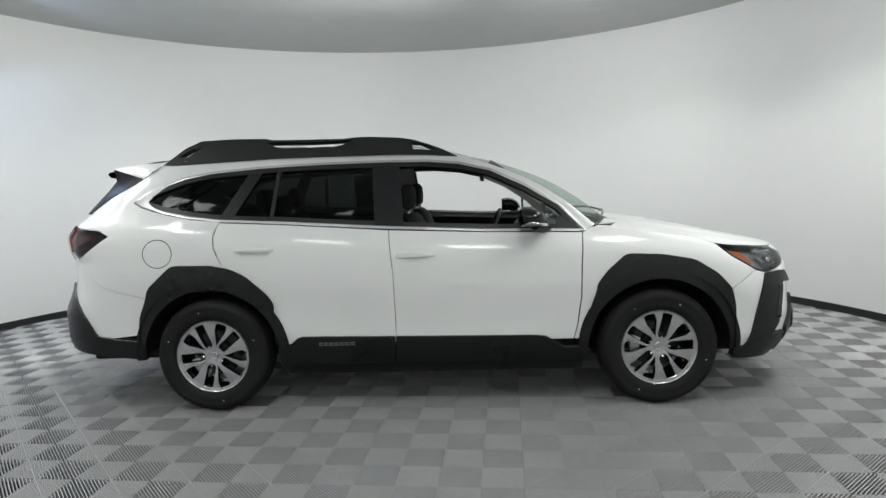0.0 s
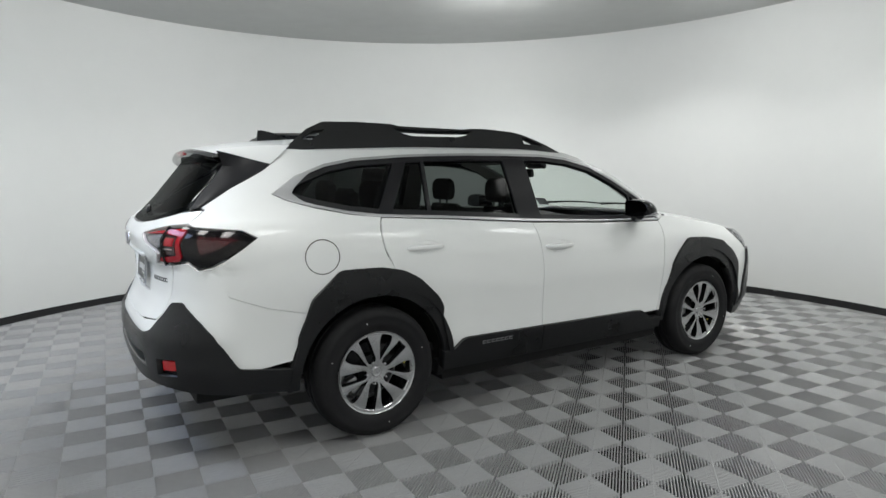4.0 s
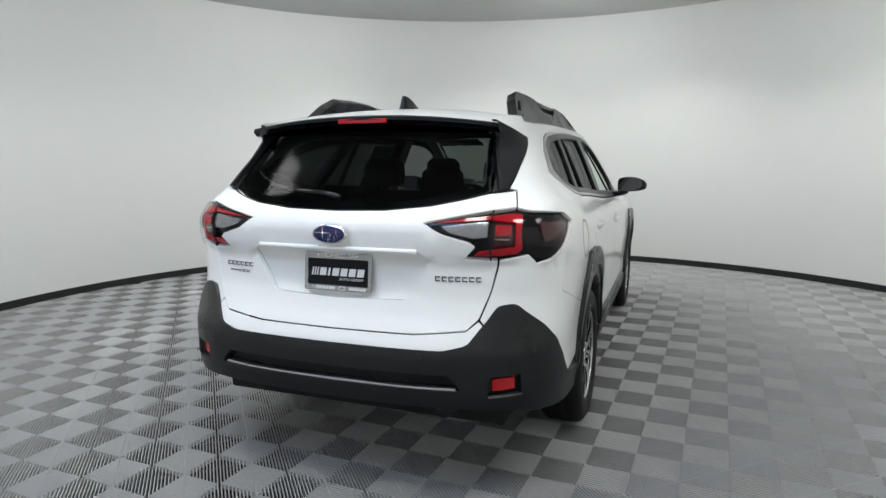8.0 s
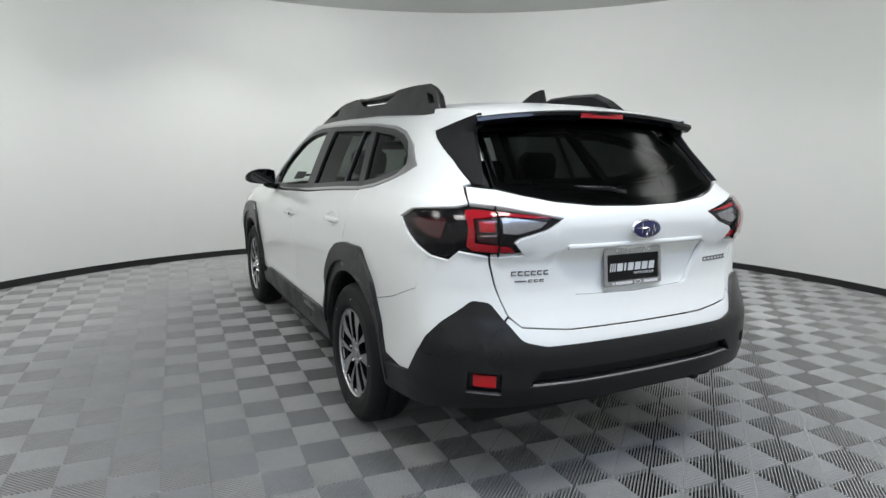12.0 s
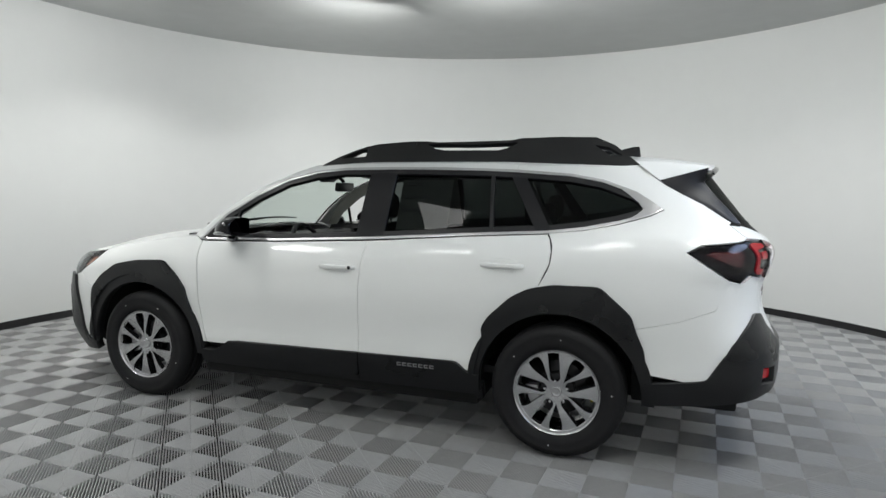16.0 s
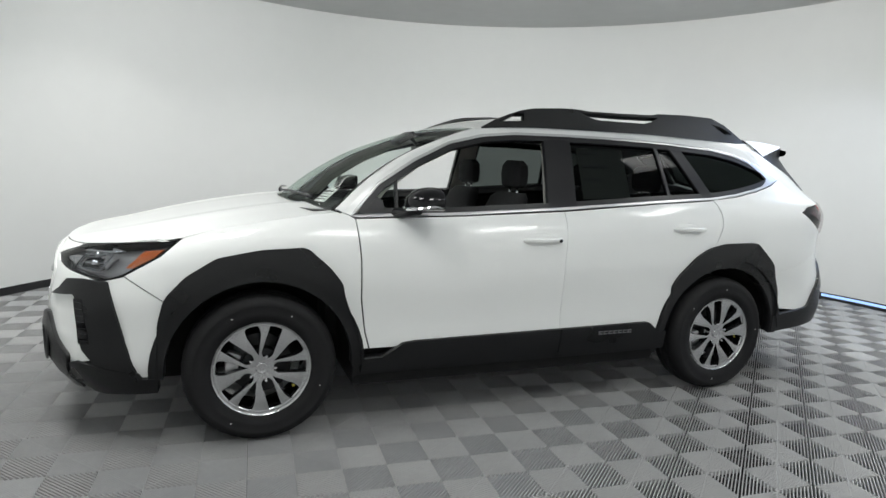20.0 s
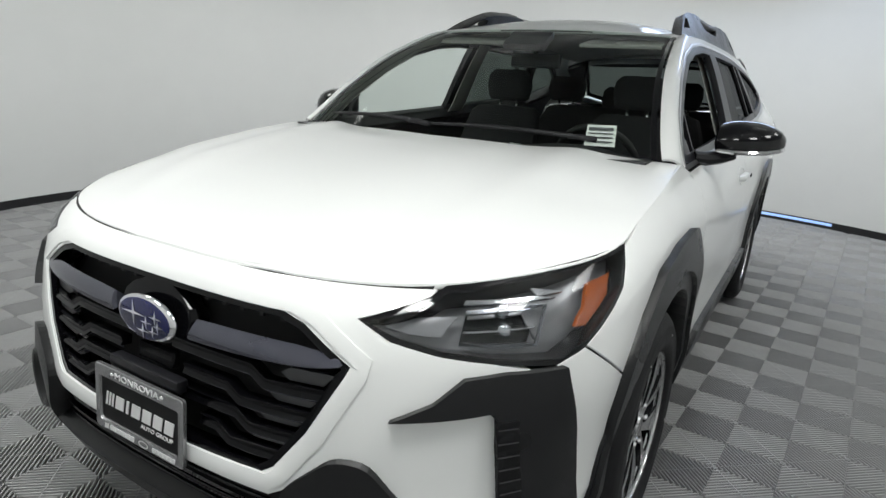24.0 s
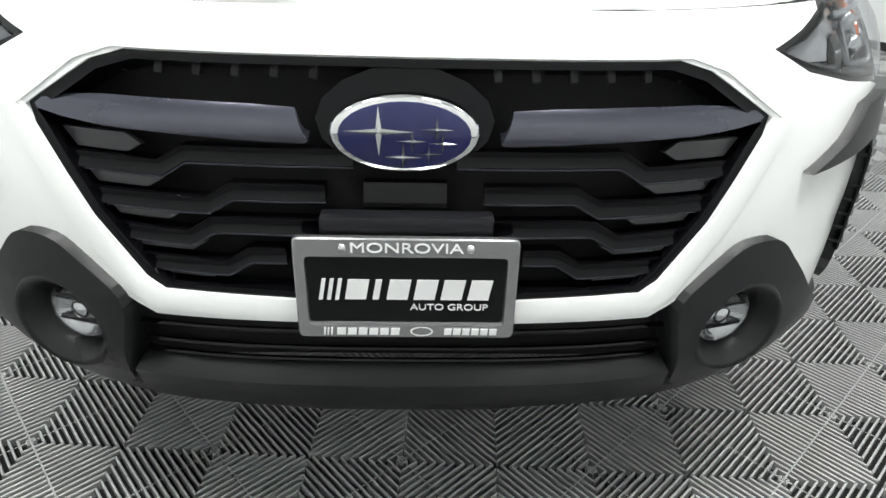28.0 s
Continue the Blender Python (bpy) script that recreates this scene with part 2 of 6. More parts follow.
def box(bm, cx, cy, cz, sx, sy, sz, bevel=0.0, rot=None):
    m = Matrix.Translation((cx, cy, cz))
    if rot:
        m = m @ Euler([radians(a) for a in rot]).to_matrix().to_4x4()
    r = bmesh.ops.create_cube(bm, size=1.0, matrix=m @ Matrix.Diagonal((sx, sy, sz, 1)))
    if bevel:
        es = list({e for v in r["verts"] for e in v.link_edges})
        bmesh.ops.bevel(bm, geom=es, offset=bevel, segments=2, affect="EDGES", profile=0.6)
    return bm


def lathe(profile, seg, axis="y"):
    """Profile of (radius, along) turned about the y axis."""
    vs, fs = [], []
    n = len(profile)
    for i in range(seg):
        a = 2 * math.pi * i / seg
        for r, y in profile:
            vs.append((r * math.cos(a), y, r * math.sin(a)))
    for i in range(seg):
        for j in range(n - 1):
            fs.append((i * n + j, i * n + j + 1, ((i + 1) % seg) * n + j + 1, ((i + 1) % seg) * n + j))
    return vs, fs


def tube(points, radius, seg=8):
    """A round bar along points, radius a number or one for each point."""
    vs, fs = [], []
    pts = [Vector(p) for p in points]
    n = len(pts)
    for i, p in enumerate(pts):
        d = (pts[min(i + 1, n - 1)] - pts[max(i - 1, 0)]).normalized()
        a = d.orthogonal().normalized() if abs(d.z) > 0.9 else d.cross(Vector((0, 0, 1))).normalized()
        b = d.cross(a)
        r = radius[i] if isinstance(radius, (list, tuple)) else radius
        for k in range(seg):
            t = 2 * math.pi * k / seg
            vs.append(p + r * (math.cos(t) * a + math.sin(t) * b))
    for i in range(n - 1):
        for k in range(seg):
            fs.append((i * seg + k, i * seg + (k + 1) % seg, (i + 1) * seg + (k + 1) % seg, (i + 1) * seg + k))
    fs.append(tuple(range(seg - 1, -1, -1)))
    fs.append(tuple(range((n - 1) * seg, n * seg)))
    return vs, fs


# ---- room ----
def room_point(a, z, out=0.0):
    return (ROOM_X + (ROOM_A + out) * math.cos(a), ROOM_Y + (ROOM_B + out) * math.sin(a), z)


def ring_wall(name, z0, z1, out0, out1, mat, kind, label, category, a0=0.0, a1=2 * math.pi, seg=128):
    closed = a1 - a0 > 6.28
    n = seg if closed else seg + 1
    vs, fs = [], []
    for i in range(n):
        a = a0 + (a1 - a0) * i / seg
        vs += [room_point(a, z0, out0), room_point(a, z1, out0), room_point(a, z1, out1), room_point(a, z0, out1)]
    for i in range(seg):
        j = (i + 1) % n
        for k in range(4):
            k2 = (k + 1) % 4
            fs.append((i * 4 + k, i * 4 + k2, j * 4 + k2, j * 4 + k))
    if not closed:
        fs += [(0, 1, 2, 3), tuple((n - 1) * 4 + k for k in (3, 2, 1, 0))]
    ob = mesh_object(name, vs, fs, mat)
    ob.data.polygons.foreach_set("use_smooth", [True] * len(ob.data.polygons))
    ob.data.set_sharp_from_angle(angle=radians(30))
    return tagged(ob, label, category, kind=kind)


ring_wall("wall_round", -0.03, ROOM_H, 0.0, 0.15, WALLMAT, "structure", "curved matt white wall of the round photo booth", "wall")
ring_wall("baseboard", -0.03, 0.072, -0.012, -0.002, BASEMAT, "structure", "black vinyl skirting along the foot of the white wall", "baseboard")
ring_wall("door_gap", 0.032, 0.060, -0.016, -0.010, DAYGAP, "structure", "gap with pale blue daylight at the foot of the wall", "gap", radians(160), radians(192), 40)
vs = [room_point(2 * math.pi * i / 128, ROOM_H, 0.1) for i in range(128)] + [room_point(2 * math.pi * i / 128, ROOM_H + 0.12, 0.1) for i in range(128)]
ceil_faces = [tuple(range(127, -1, -1)), tuple(range(128, 256))] + [(i, (i + 1) % 128, 128 + (i + 1) % 128, 128 + i) for i in range(128)]
tagged(mesh_object("ceiling", vs, ceil_faces, CEILMAT), "flat matt grey ceiling over the round booth", "ceiling", kind="structure")
vs = [room_point(2 * math.pi * i / 128, -0.024, 0.1) for i in range(128)]
floor = tagged(mesh_object("floor", vs, [tuple(range(128))], TILEBASE), "floor of ribbed grey plastic snap tiles in a chequered look", "floor", kind="structure")

# ---- car: base surfaces ----
from mathutils.geometry import delaunay_2d_cdt


def curve(*pts):
    """Smooth curve through (a, b) pairs in rising order of a."""
    A = [p[0] for p in pts]
    B = [p[1] for p in pts]
    n = len(pts)
    S = [(B[i + 1] - B[i]) / (A[i + 1] - A[i]) for i in range(n - 1)]
    D = [S[0]] + [0.0 if S[i - 1] * S[i] <= 0 else 2 * S[i - 1] * S[i] / (S[i - 1] + S[i]) for i in range(1, n - 1)] + [S[-1]]

    def f(a):
        if a <= A[0]:
            return B[0] + D[0] * (a - A[0])
        if a >= A[-1]:
            return B[-1] + D[-1] * (a - A[-1])
        i = 0
        while a > A[i + 1]:
            i += 1
        h = A[i + 1] - A[i]
        t = (a - A[i]) / h
        return (2 * t**3 - 3 * t * t + 1) * B[i] + (t**3 - 2 * t * t + t) * h * D[i] + (3 * t * t - 2 * t**3) * B[i + 1] + (t**3 - t * t) * h * D[i + 1]
    return f


SECTION = curve((0.20, 0.845), (0.40, 0.888), (0.47, 0.897), (0.53, 0.8965), (0.62, 0.901), (0.80, 0.914), (0.93, 0.908), (0.99, 0.898), (1.07, 0.862), (1.13, 0.815), (1.30, 0.742), (1.45, 0.675), (1.57, 0.605))
PLAN = curve((-2.45, 0.975), (-2.1, 0.995), (-1.6, 1.0), (-1.0, 1.0), (0.8, 1.0), (1.4, 1.0), (1.75, 0.99), (2.1, 0.96), (2.4, 0.94))
BELT = curve((-2.4, 1.25), (-1.8, 1.24), (-1.3, 1.195), (-0.87, 1.17), (-0.25, 1.122), (0.37, 1.09), (0.95, 1.085), (1.2, 1.085), (1.5, 1.055), (1.75, 1.02), (2.0, 0.97), (2.2, 0.93))
ROOFEDGE = curve((-2.15, 1.50), (-1.75, 1.535), (-1.3, 1.550), (-0.9, 1.560), (-0.2, 1.560), (0.18, 1.545), (0.6, 1.50), (1.0, 1.45))
NOSE = curve((0.20, 2.22), (0.26, 2.28), (0.34, 2.335), (0.425, 2.366), (0.50, 2.368), (0.56, 2.36), (0.70, 2.345), (0.80, 2.33), (0.87, 2.31), (0.91, 2.275), (0.96, 2.20), (1.1, 2.05))
TAIL = curve((0.25, -2.36), (0.38, -2.45), (0.50, -2.475), (0.62, -2.475), (0.69, -2.45), (0.76, -2.415), (0.86, -2.39), (0.965, -2.392), (1.0, -2.412), (1.05, -2.427), (1.10, -2.435), (1.16, -2.41), (1.23, -2.33), (1.35, -2.235), (1.50, -2.12), (1.62, -2.04))


def half_width(x, z):
    zb = BELT(x)
    if z <= zb:
        zz = 0.20 + (z - 0.20) * (1.13 - 0.20) / (zb - 0.20)
    else:
        zz = 1.13 + (z - zb) * (1.57 - 1.13) / max(ROOFEDGE(x) + 0.02 - zb, 0.05)
    return PLAN(x) * SECTION(zz)


FRONT = (1, NOSE, 0.70, 3.0)
REAR = (-1, TAIL, 0.58, 3.5)


def end_drop(x, z, end):
    sg, prof, L, p = end
    u = (sg * x - (sg * prof(z) - L)) / L
    if u <= 0:
        return 1.0
    return max(1 - min(u, 1.0) ** p, 1e-9) ** (1 / p)


def W(x, z):
    return half_width(x, z) * (end_drop(x, z, FRONT) if x > 0 else end_drop(x, z, REAR))


# arc length round the corner of each end, from the middle line to the flank
ARC = {}
for end in (FRONT, REAR):
    sg, prof, L, p = end
    tab, prev, s = [(0.0, 0.0)], Vector((L, 0.0)), 0.0
    for i in range(1, 201):
        a = math.pi / 2 * i / 200
        q = Vector((L * math.cos(a) ** (2 / p) if i < 200 else 0.0, 0.88 * math.sin(a) ** (2 / p)))
        s += (q - prev).length
        prev = q
        tab.append((a, s))
    ARC[sg] = tab


def arc_to_angle(sg, s):
    tab = ARC[sg]
    lo, hi = 0, len(tab) - 1
    while hi - lo > 1:
        mid = (lo + hi) // 2
        if tab[mid][1] <= s:
            lo = mid
        else:
            hi = mid
    f = (s - tab[lo][1]) / (tab[hi][1] - tab[lo][1])
    return tab[lo][0] + f * (tab[hi][0] - tab[lo][0])


def angle_to_arc(sg, a):
    tab = ARC[sg]
    i = min(int(a / (math.pi / 2) * 200), 199)
    f = a / (math.pi / 2) * 200 - i
    return tab[i][1] + f * (tab[i + 1][1] - tab[i][1])


def wrap_point(end, s, z):
    """Point of the skin at arc length s from the middle line (negative: the other flank) and height z."""
    sg, prof, L, p = end
    side, s = (1, s) if s >= 0 else (-1, -s)
    full = ARC[sg][-1][1]
    if s >= full:
        x = sg * (sg * prof(z) - L - (s - full))
        return Vector((x, side * W(x, z), z))
    a = arc_to_angle(sg, s)
    x = sg * (sg * prof(z) - L + L * max(math.cos(a), 0) ** (2 / p))
    return Vector((x, side * half_width(x, z) * math.sin(a) ** (2 / p), z))


def arc_from(end, kind, v, z):
    sg, prof, L, p = end
    full = ARC[sg][-1][1]
    if kind == "x":
        d = sg * v - (sg * prof(z) - L)
        if d <= 0:
            return full - d
        return angle_to_arc(sg, math.acos(min(d / L, 1.0) ** (p / 2)))
    side, v = (1, v) if v >= 0 else (-1, -v)
    x = sg * (sg * prof(z) - 0.2)
    for _ in range(4):
        r = min(v / half_width(x, z), 1.0)
        a = math.asin(r ** (p / 2))
        x = sg * (sg * prof(z) - L + L * math.cos(a) ** (2 / p))
    return side * angle_to_arc(sg, a)


def side_map(a, b):
    return Vector((a, W(a, b), b))


def front_map(a, b):
    return wrap_point(FRONT, a, b)


def rear_map(a, b):
    return wrap_point(REAR, a, b)


HOODEDGE = curve((0.9, 1.085), (1.0, 1.088), (1.2, 1.068), (1.39, 1.040), (1.59, 1.006), (1.75, 0.968), (2.0, 0.941), (2.147, 0.926), (2.21, 0.922), (2.28, 0.917))
HOODSOFT = curve((0.9, 1.09), (1.2, 1.067), (1.6, 1.006), (2.0, 0.943), (2.28, 0.917))
HOODMID = curve((0.9, 1.126), (1.0, 1.124), (1.2, 1.114), (1.42, 1.088), (1.6, 1.058), (1.775, 1.024), (1.9, 0.997), (2.1, 0.952), (2.2, 0.930), (2.27, 0.919))
ROOFMID = curve((-2.1, 1.575), (-1.9, 1.602), (-1.7, 1.620), (-1.2, 1.648), (-0.6, 1.658), (-0.3, 1.652), (0.0, 1.626), (0.15, 1.596), (0.29, 1.553), (0.4, 1.51))


def hood_map(a, v):
    x = a if a < 1.75 else 1.75 + 0.532 * math.sin((a - 1.75) / 0.532)
    e = HOODEDGE(x)
    es = HOODSOFT(x)
    crease = 0.010 * math.exp(-((abs(v) - 0.62) / 0.10) ** 2)
    return Vector((x, v * max(W(x, e), 0.13), es + (HOODMID(x) - es) * (1 - abs(v) ** 2.8) + (e - es) * abs(v) ** 14 + crease * min(1, max(0, (2.2 - x) / 0.5))))


def roof_map(x, v):
    e = ROOFEDGE(x)
    return Vector((x, v * W(x, e), e + (ROOFMID(x) - e) * (1 - abs(v) ** 2.2)))


# ---- car: panels cut from the skin ----
def resample(poly, step):
    out = []
    n = len(poly)
    for i in range(n):
        a, b = Vector(poly[i]), Vector(poly[(i + 1) % n])
        k = max(1, int(math.ceil((b - a).length / step)))
        out += [a.lerp(b, j / k) for j in range(k)]
    return out


def area2(poly):
    return sum(poly[i][0] * poly[(i + 1) % len(poly)][1] - poly[(i + 1) % len(poly)][0] * poly[i][1] for i in range(len(poly)))


def inset(poly, d):
    if d == 0:
        return [Vector(p) for p in poly]
    sg = 1 if area2(poly) > 0 else -1
    out, n = [], len(poly)
    for i in range(n):
        p, a, b = Vector(poly[i]), Vector(poly[i - 1]), Vector(poly[(i + 1) % n])
        e1, e2 = (p - a).normalized(), (b - p).normalized()
        n1, n2 = Vector((-e1.y, e1.x)) * sg, Vector((-e2.y, e2.x)) * sg
        m = (n1 + n2)
        m = m.normalized() if m.length > 1e-6 else n1
        out.append(p + m * d / max(m.dot(n1), 0.4))
    return out


def inside(p, poly):
    x, y = p[0], p[1]
    c, n = False, len(poly)
    j = n - 1
    for i in range(n):
        if (poly[i][1] > y) != (poly[j][1] > y) and x < (poly[j][0] - poly[i][0]) * (y - poly[i][1]) / (poly[j][1] - poly[i][1]) + poly[i][0]:
            c = not c
        j = i
    return c


def rounded(poly, r, k=3):
    """Round the corners of an outline."""
    out, n = [], len(poly)
    for i in range(n):
        p, a, b = Vector(poly[i]), Vector(poly[i - 1]), Vector(poly[(i + 1) % n])
        ra, rb = min(r, (a - p).length * 0.4), min(r, (b - p).length * 0.4)
        s, e = p + (a - p).normalized() * ra, p + (b - p).normalized() * rb
        out += [(1 - t) ** 2 * s + 2 * t * (1 - t) * p + t * t * e for t in [j / k for j in range(k + 1)]]
    return out


def panel(name, fmap, poly, mat, parent, holes=(), gap=0.0022, off=0.0, thick=0.014, step=0.05, round_r=0.0, mirror=False, label="", grid=True):
    """A sheet over the skin: the outline in the skin's own two measures, with a turned-in rim."""
    if round_r:
        poly = rounded(poly, round_r)
    outer = resample(inset(poly, gap), step)
    hs = [resample(inset(h, -gap), step) for h in holes]
    pts, edges = [], []
    for ring in [outer] + hs:
        k = len(pts)
        pts += ring
        edges += [(k + i, k + (i + 1) % len(ring)) for i in range(len(ring))]
    nb = len(pts)
    if grid:
        x0, x1 = min(p[0] for p in outer), max(p[0] for p in outer)
        z0, z1 = min(p[1] for p in outer), max(p[1] for p in outer)
        B = np.array([(p[0], p[1]) for p in pts])
        for i in range(int((x1 - x0) / step) + 2):
            for j in range(int((z1 - z0) / step) + 2):
                q = Vector((x0 + (i + 0.5 * (j % 2)) * step, z0 + j * step * 0.87))
                if inside(q, outer) and not any(inside(q, h) for h in hs) and ((B - (q.x, q.y)) ** 2).sum(1).min() > (0.55 * step) ** 2:
                    pts.append(q)
    v2, _, tris, orig, _, _ = delaunay_2d_cdt(pts, edges, [], 0, 1e-6)
    tris = [t for t in tris if inside((v2[t[0]] + v2[t[1]] + v2[t[2]]) / 3, outer) and not any(inside((v2[t[0]] + v2[t[1]] + v2[t[2]]) / 3, h) for h in hs)]
    P, N = [], []
    h = 0.004
    for v in v2:
        p = fmap(v.x, v.y)
        du, dv = fmap(v.x + h, v.y) - fmap(v.x - h, v.y), fmap(v.x, v.y + h) - fmap(v.x, v.y - h)
        nn = du.cross(dv)
        nn = nn.normalized() if nn.length > 1e-12 else Vector((0, 0, 1))
        if nn.dot(p - Vector((max(min(p.x, 1.4), -1.4), 0, 0.7))) < 0:
            nn.negate()
        P.append(p + nn * off)
        N.append(nn)
    verts, faces, norms = list(P), [], []
    facing, kept = 0.0, []
    for t in tris:
        t = list(t)
        a, b, c = v2[t[0]], v2[t[1]], v2[t[2]]
        twice = (b - a).cross(c - a)
        if abs(twice) < 0.0012 * max((b - a).length, (c - b).length, (a - c).length):
            continue
        if twice < 0:
            t.reverse()
        facing += (P[t[1]] - P[t[0]]).cross(P[t[2]] - P[t[0]]).dot(N[t[0]])
        kept.append(t)
    for t in kept:
        if facing < 0:
            t.reverse()
        faces.append(tuple(t))
        norms += [N[i] for i in t]
    count = {}
    for f in faces:
        for i in range(3):
            e = (f[i], f[(i + 1) % 3])
            count[e] = count.get(e, 0) + 1
    base = len(verts)
    back = {}
    for (a, b) in [e for e in count if (e[1], e[0]) not in count]:
        for i in (a, b):
            if i not in back:
                back[i] = len(verts)
                verts.append(P[i] - N[i] * thick)
        f = (b, a, back[a], back[b])
        fn = (P[a] - P[b]).cross(verts[back[a]] - P[b])
        fn = fn.normalized() if fn.length > 1e-12 else N[a]
        faces.append(f)
        norms += [(fn + 0.8 * N[b]).normalized(), (fn + 0.8 * N[a]).normalized(), fn, fn]
    made = []
    for sgn in ((1, -1) if mirror else (1,)):
        if sgn == 1:
            V, F, NN = verts, faces, norms
        else:
            V = [Vector((v.x, -v.y, v.z)) for v in verts]
            F, NN, k = [], [], 0
            for f in faces:
                F.append(tuple(reversed(f)))
                NN += [Vector((n.x, -n.y, n.z)) for n in reversed(norms[k:k + len(f)])]
                k += len(f)
        par = parent[0 if sgn == 1 else 1] if isinstance(parent, (list, tuple)) else parent
        made.append(mesh_object(name, V, F, mat, par, label, smooth=True, normals=NN))
    return made if mirror else made[0]


def ribbon(name, fmap, path, width, mat, parent, off=0.004, thick=0.008, closed=False, mirror=False, label="", step=0.04):
    """A narrow moulding along a path on the skin."""
    pts = []
    n = len(path)
    for i in range(n if closed else n - 1):
        a, b = Vector(path[i]), Vector(path[(i + 1) % n])
        k = max(1, int((b - a).length / step))
        pts += [a.lerp(b, j / k) for j in range(k)]
    if not closed:
        pts.append(Vector(path[-1]))
    n = len(pts)
    L, R = [], []
    for i in range(n):
        a = pts[i - 1] if (closed or i > 0) else pts[0]
        b = pts[(i + 1) % n] if (closed or i < n - 1) else pts[-1]
        d = (b - a).normalized()
        m = Vector((-d.y, d.x)) * width / 2
        L.append(pts[i] + m)
        R.append(pts[i] - m)
    verts, faces = [], []
    for i in range(n):
        q = pts[i]
        h = 0.004
        nn = (fmap(q.x + h, q.y) - fmap(q.x - h, q.y)).cross(fmap(q.x, q.y + h) - fmap(q.x, q.y - h)).normalized()
        p = fmap(q.x, q.y)
        if nn.dot(p - Vector((max(min(p.x, 1.4), -1.4), 0, 0.7))) < 0:
            nn.negate()
        l, r = fmap(L[i].x, L[i].y), fmap(R[i].x, R[i].y)
        verts += [l - nn * thick, l + nn * off * 0.6, p + nn * off, r + nn * off * 0.6, r - nn * thick]
    for i in range(n if closed else n - 1):
        j = (i + 1) % n
        faces += [(i * 5 + k, i * 5 + k + 1, j * 5 + k + 1, j * 5 + k) for k in range(4)]
    if not closed:
        faces += [(0, 1, 2, 3, 4), tuple((n - 1) * 5 + k for k in (4, 3, 2, 1, 0))]
    made = []
    for sgn in ((1, -1) if mirror else (1,)):
        bm = bmesh.new()
        bv = [bm.verts.new((v.x, sgn * v.y, v.z)) for v in verts]
        for f in faces:
            bm.faces.new([bv[k] for k in f])
        par = parent[0 if sgn == 1 else 1] if isinstance(parent, (list, tuple)) else parent
        made.append(part(name, bm, mat, par, label, angle=50))
    return made if mirror else made[0]


def both(name, build, mat, parent, label="", angle=35):
    """Build a part on the left flank and again, mirrored, on the right."""
    out = []
    for i, s in enumerate((1, -1)):
        bm = bmesh.new()
        build(bm)
        if s < 0:
            for v in bm.verts:
                v.co.y = -v.co.y
            bmesh.ops.reverse_faces(bm, faces=bm.faces)
        par = parent[i] if isinstance(parent, (list, tuple)) else parent
        out.append(part(name, bm, mat, par, label, angle=angle))
    return out


def dense(pts, step=0.05):
    """Finer points along an outline, edge by edge."""
    out, n = [], len(pts)
    for i in range(n):
        a, b = pts[i], pts[(i + 1) % n]
        k = 1
        if (abs(a[0]) > 1.0) == (abs(b[0]) > 1.0) and i < n - 1:
            k = max(1, int(math.hypot(b[0] - a[0], b[1] - a[1]) / step))
        out += [(a[0] + (b[0] - a[0]) * j / k, a[1] + (b[1] - a[1]) * j / k) for j in range(k)]
    return out


def fx(*pts):
    """Outline on the front skin: x values above 1.2 count as stations along the flank, others as widths."""
    return [(arc_from(FRONT, "x" if abs(v) > 1.2 else "y", v, z), z) for v, z in dense(pts)]


def rx(*pts):
    return [(arc_from(REAR, "x" if v < -1.0 else "y", v, z), z) for v, z in dense(pts)]


def sym(half):
    """Close a half outline that starts and ends on the middle line."""
    return half + [(-a, b) for a, b in reversed(half) if abs(a) > 1e-6]


car = tagged(new("car"), "pearl white estate car with black cladding and lowered front windows", "car")

# flank outlines (station, height)
DLO_TOP = [(0.945, 1.076), (0.795, 1.234), (0.59, 1.361), (0.387, 1.458), (0.186, 1.507), (-0.016, 1.527), (-0.317, 1.531), (-0.60, 1.530), (-0.887, 1.524), (-1.088, 1.516), (-1.39, 1.494), (-1.559, 1.463), (-1.73, 1.402), (-1.855, 1.322)]
DLO_BOT = [(-1.80, 1.296), (-1.651, 1.252), (-1.48, 1.216), (-1.296, 1.192), (-0.874, 1.167), (-0.254, 1.122), (0.368, 1.089)]
PILLAR_OUT = [(0.985, 1.092), (0.815, 1.246), (0.606, 1.384), (0.331, 1.500), (0.18, 1.545)]
ARCH_F = [(1.825, 0.345), (1.819, 0.599), (1.79, 0.715), (1.705, 0.807), (1.572, 0.89), (1.378, 0.925), (1.17, 0.935), (1.06, 0.839), (0.998, 0.759), (0.992, 0.71), (0.922, 0.513), (0.893, 0.374)]
ARCH_R = [(-1.823, 0.46), (-1.807, 0.618), (-1.763, 0.716), (-1.738, 0.797), (-1.58, 0.934), (-1.341, 0.930), (-1.215, 0.903), (-1.121, 0.853), (-0.998, 0.738), (-0.961, 0.672), (-0.97, 0.623), (-0.928, 0.44), (-0.90, 0.36)]


def arch_inner(cx, r, n=16, a0=-8, a1=188, flat=1.0):
    return [(cx + r * math.cos(radians(a0 + (a1 - a0) * i / n)), 0.352 + r * flat * math.sin(radians(a0 + (a1 - a0) * i / n))) for i in range(n + 1)]


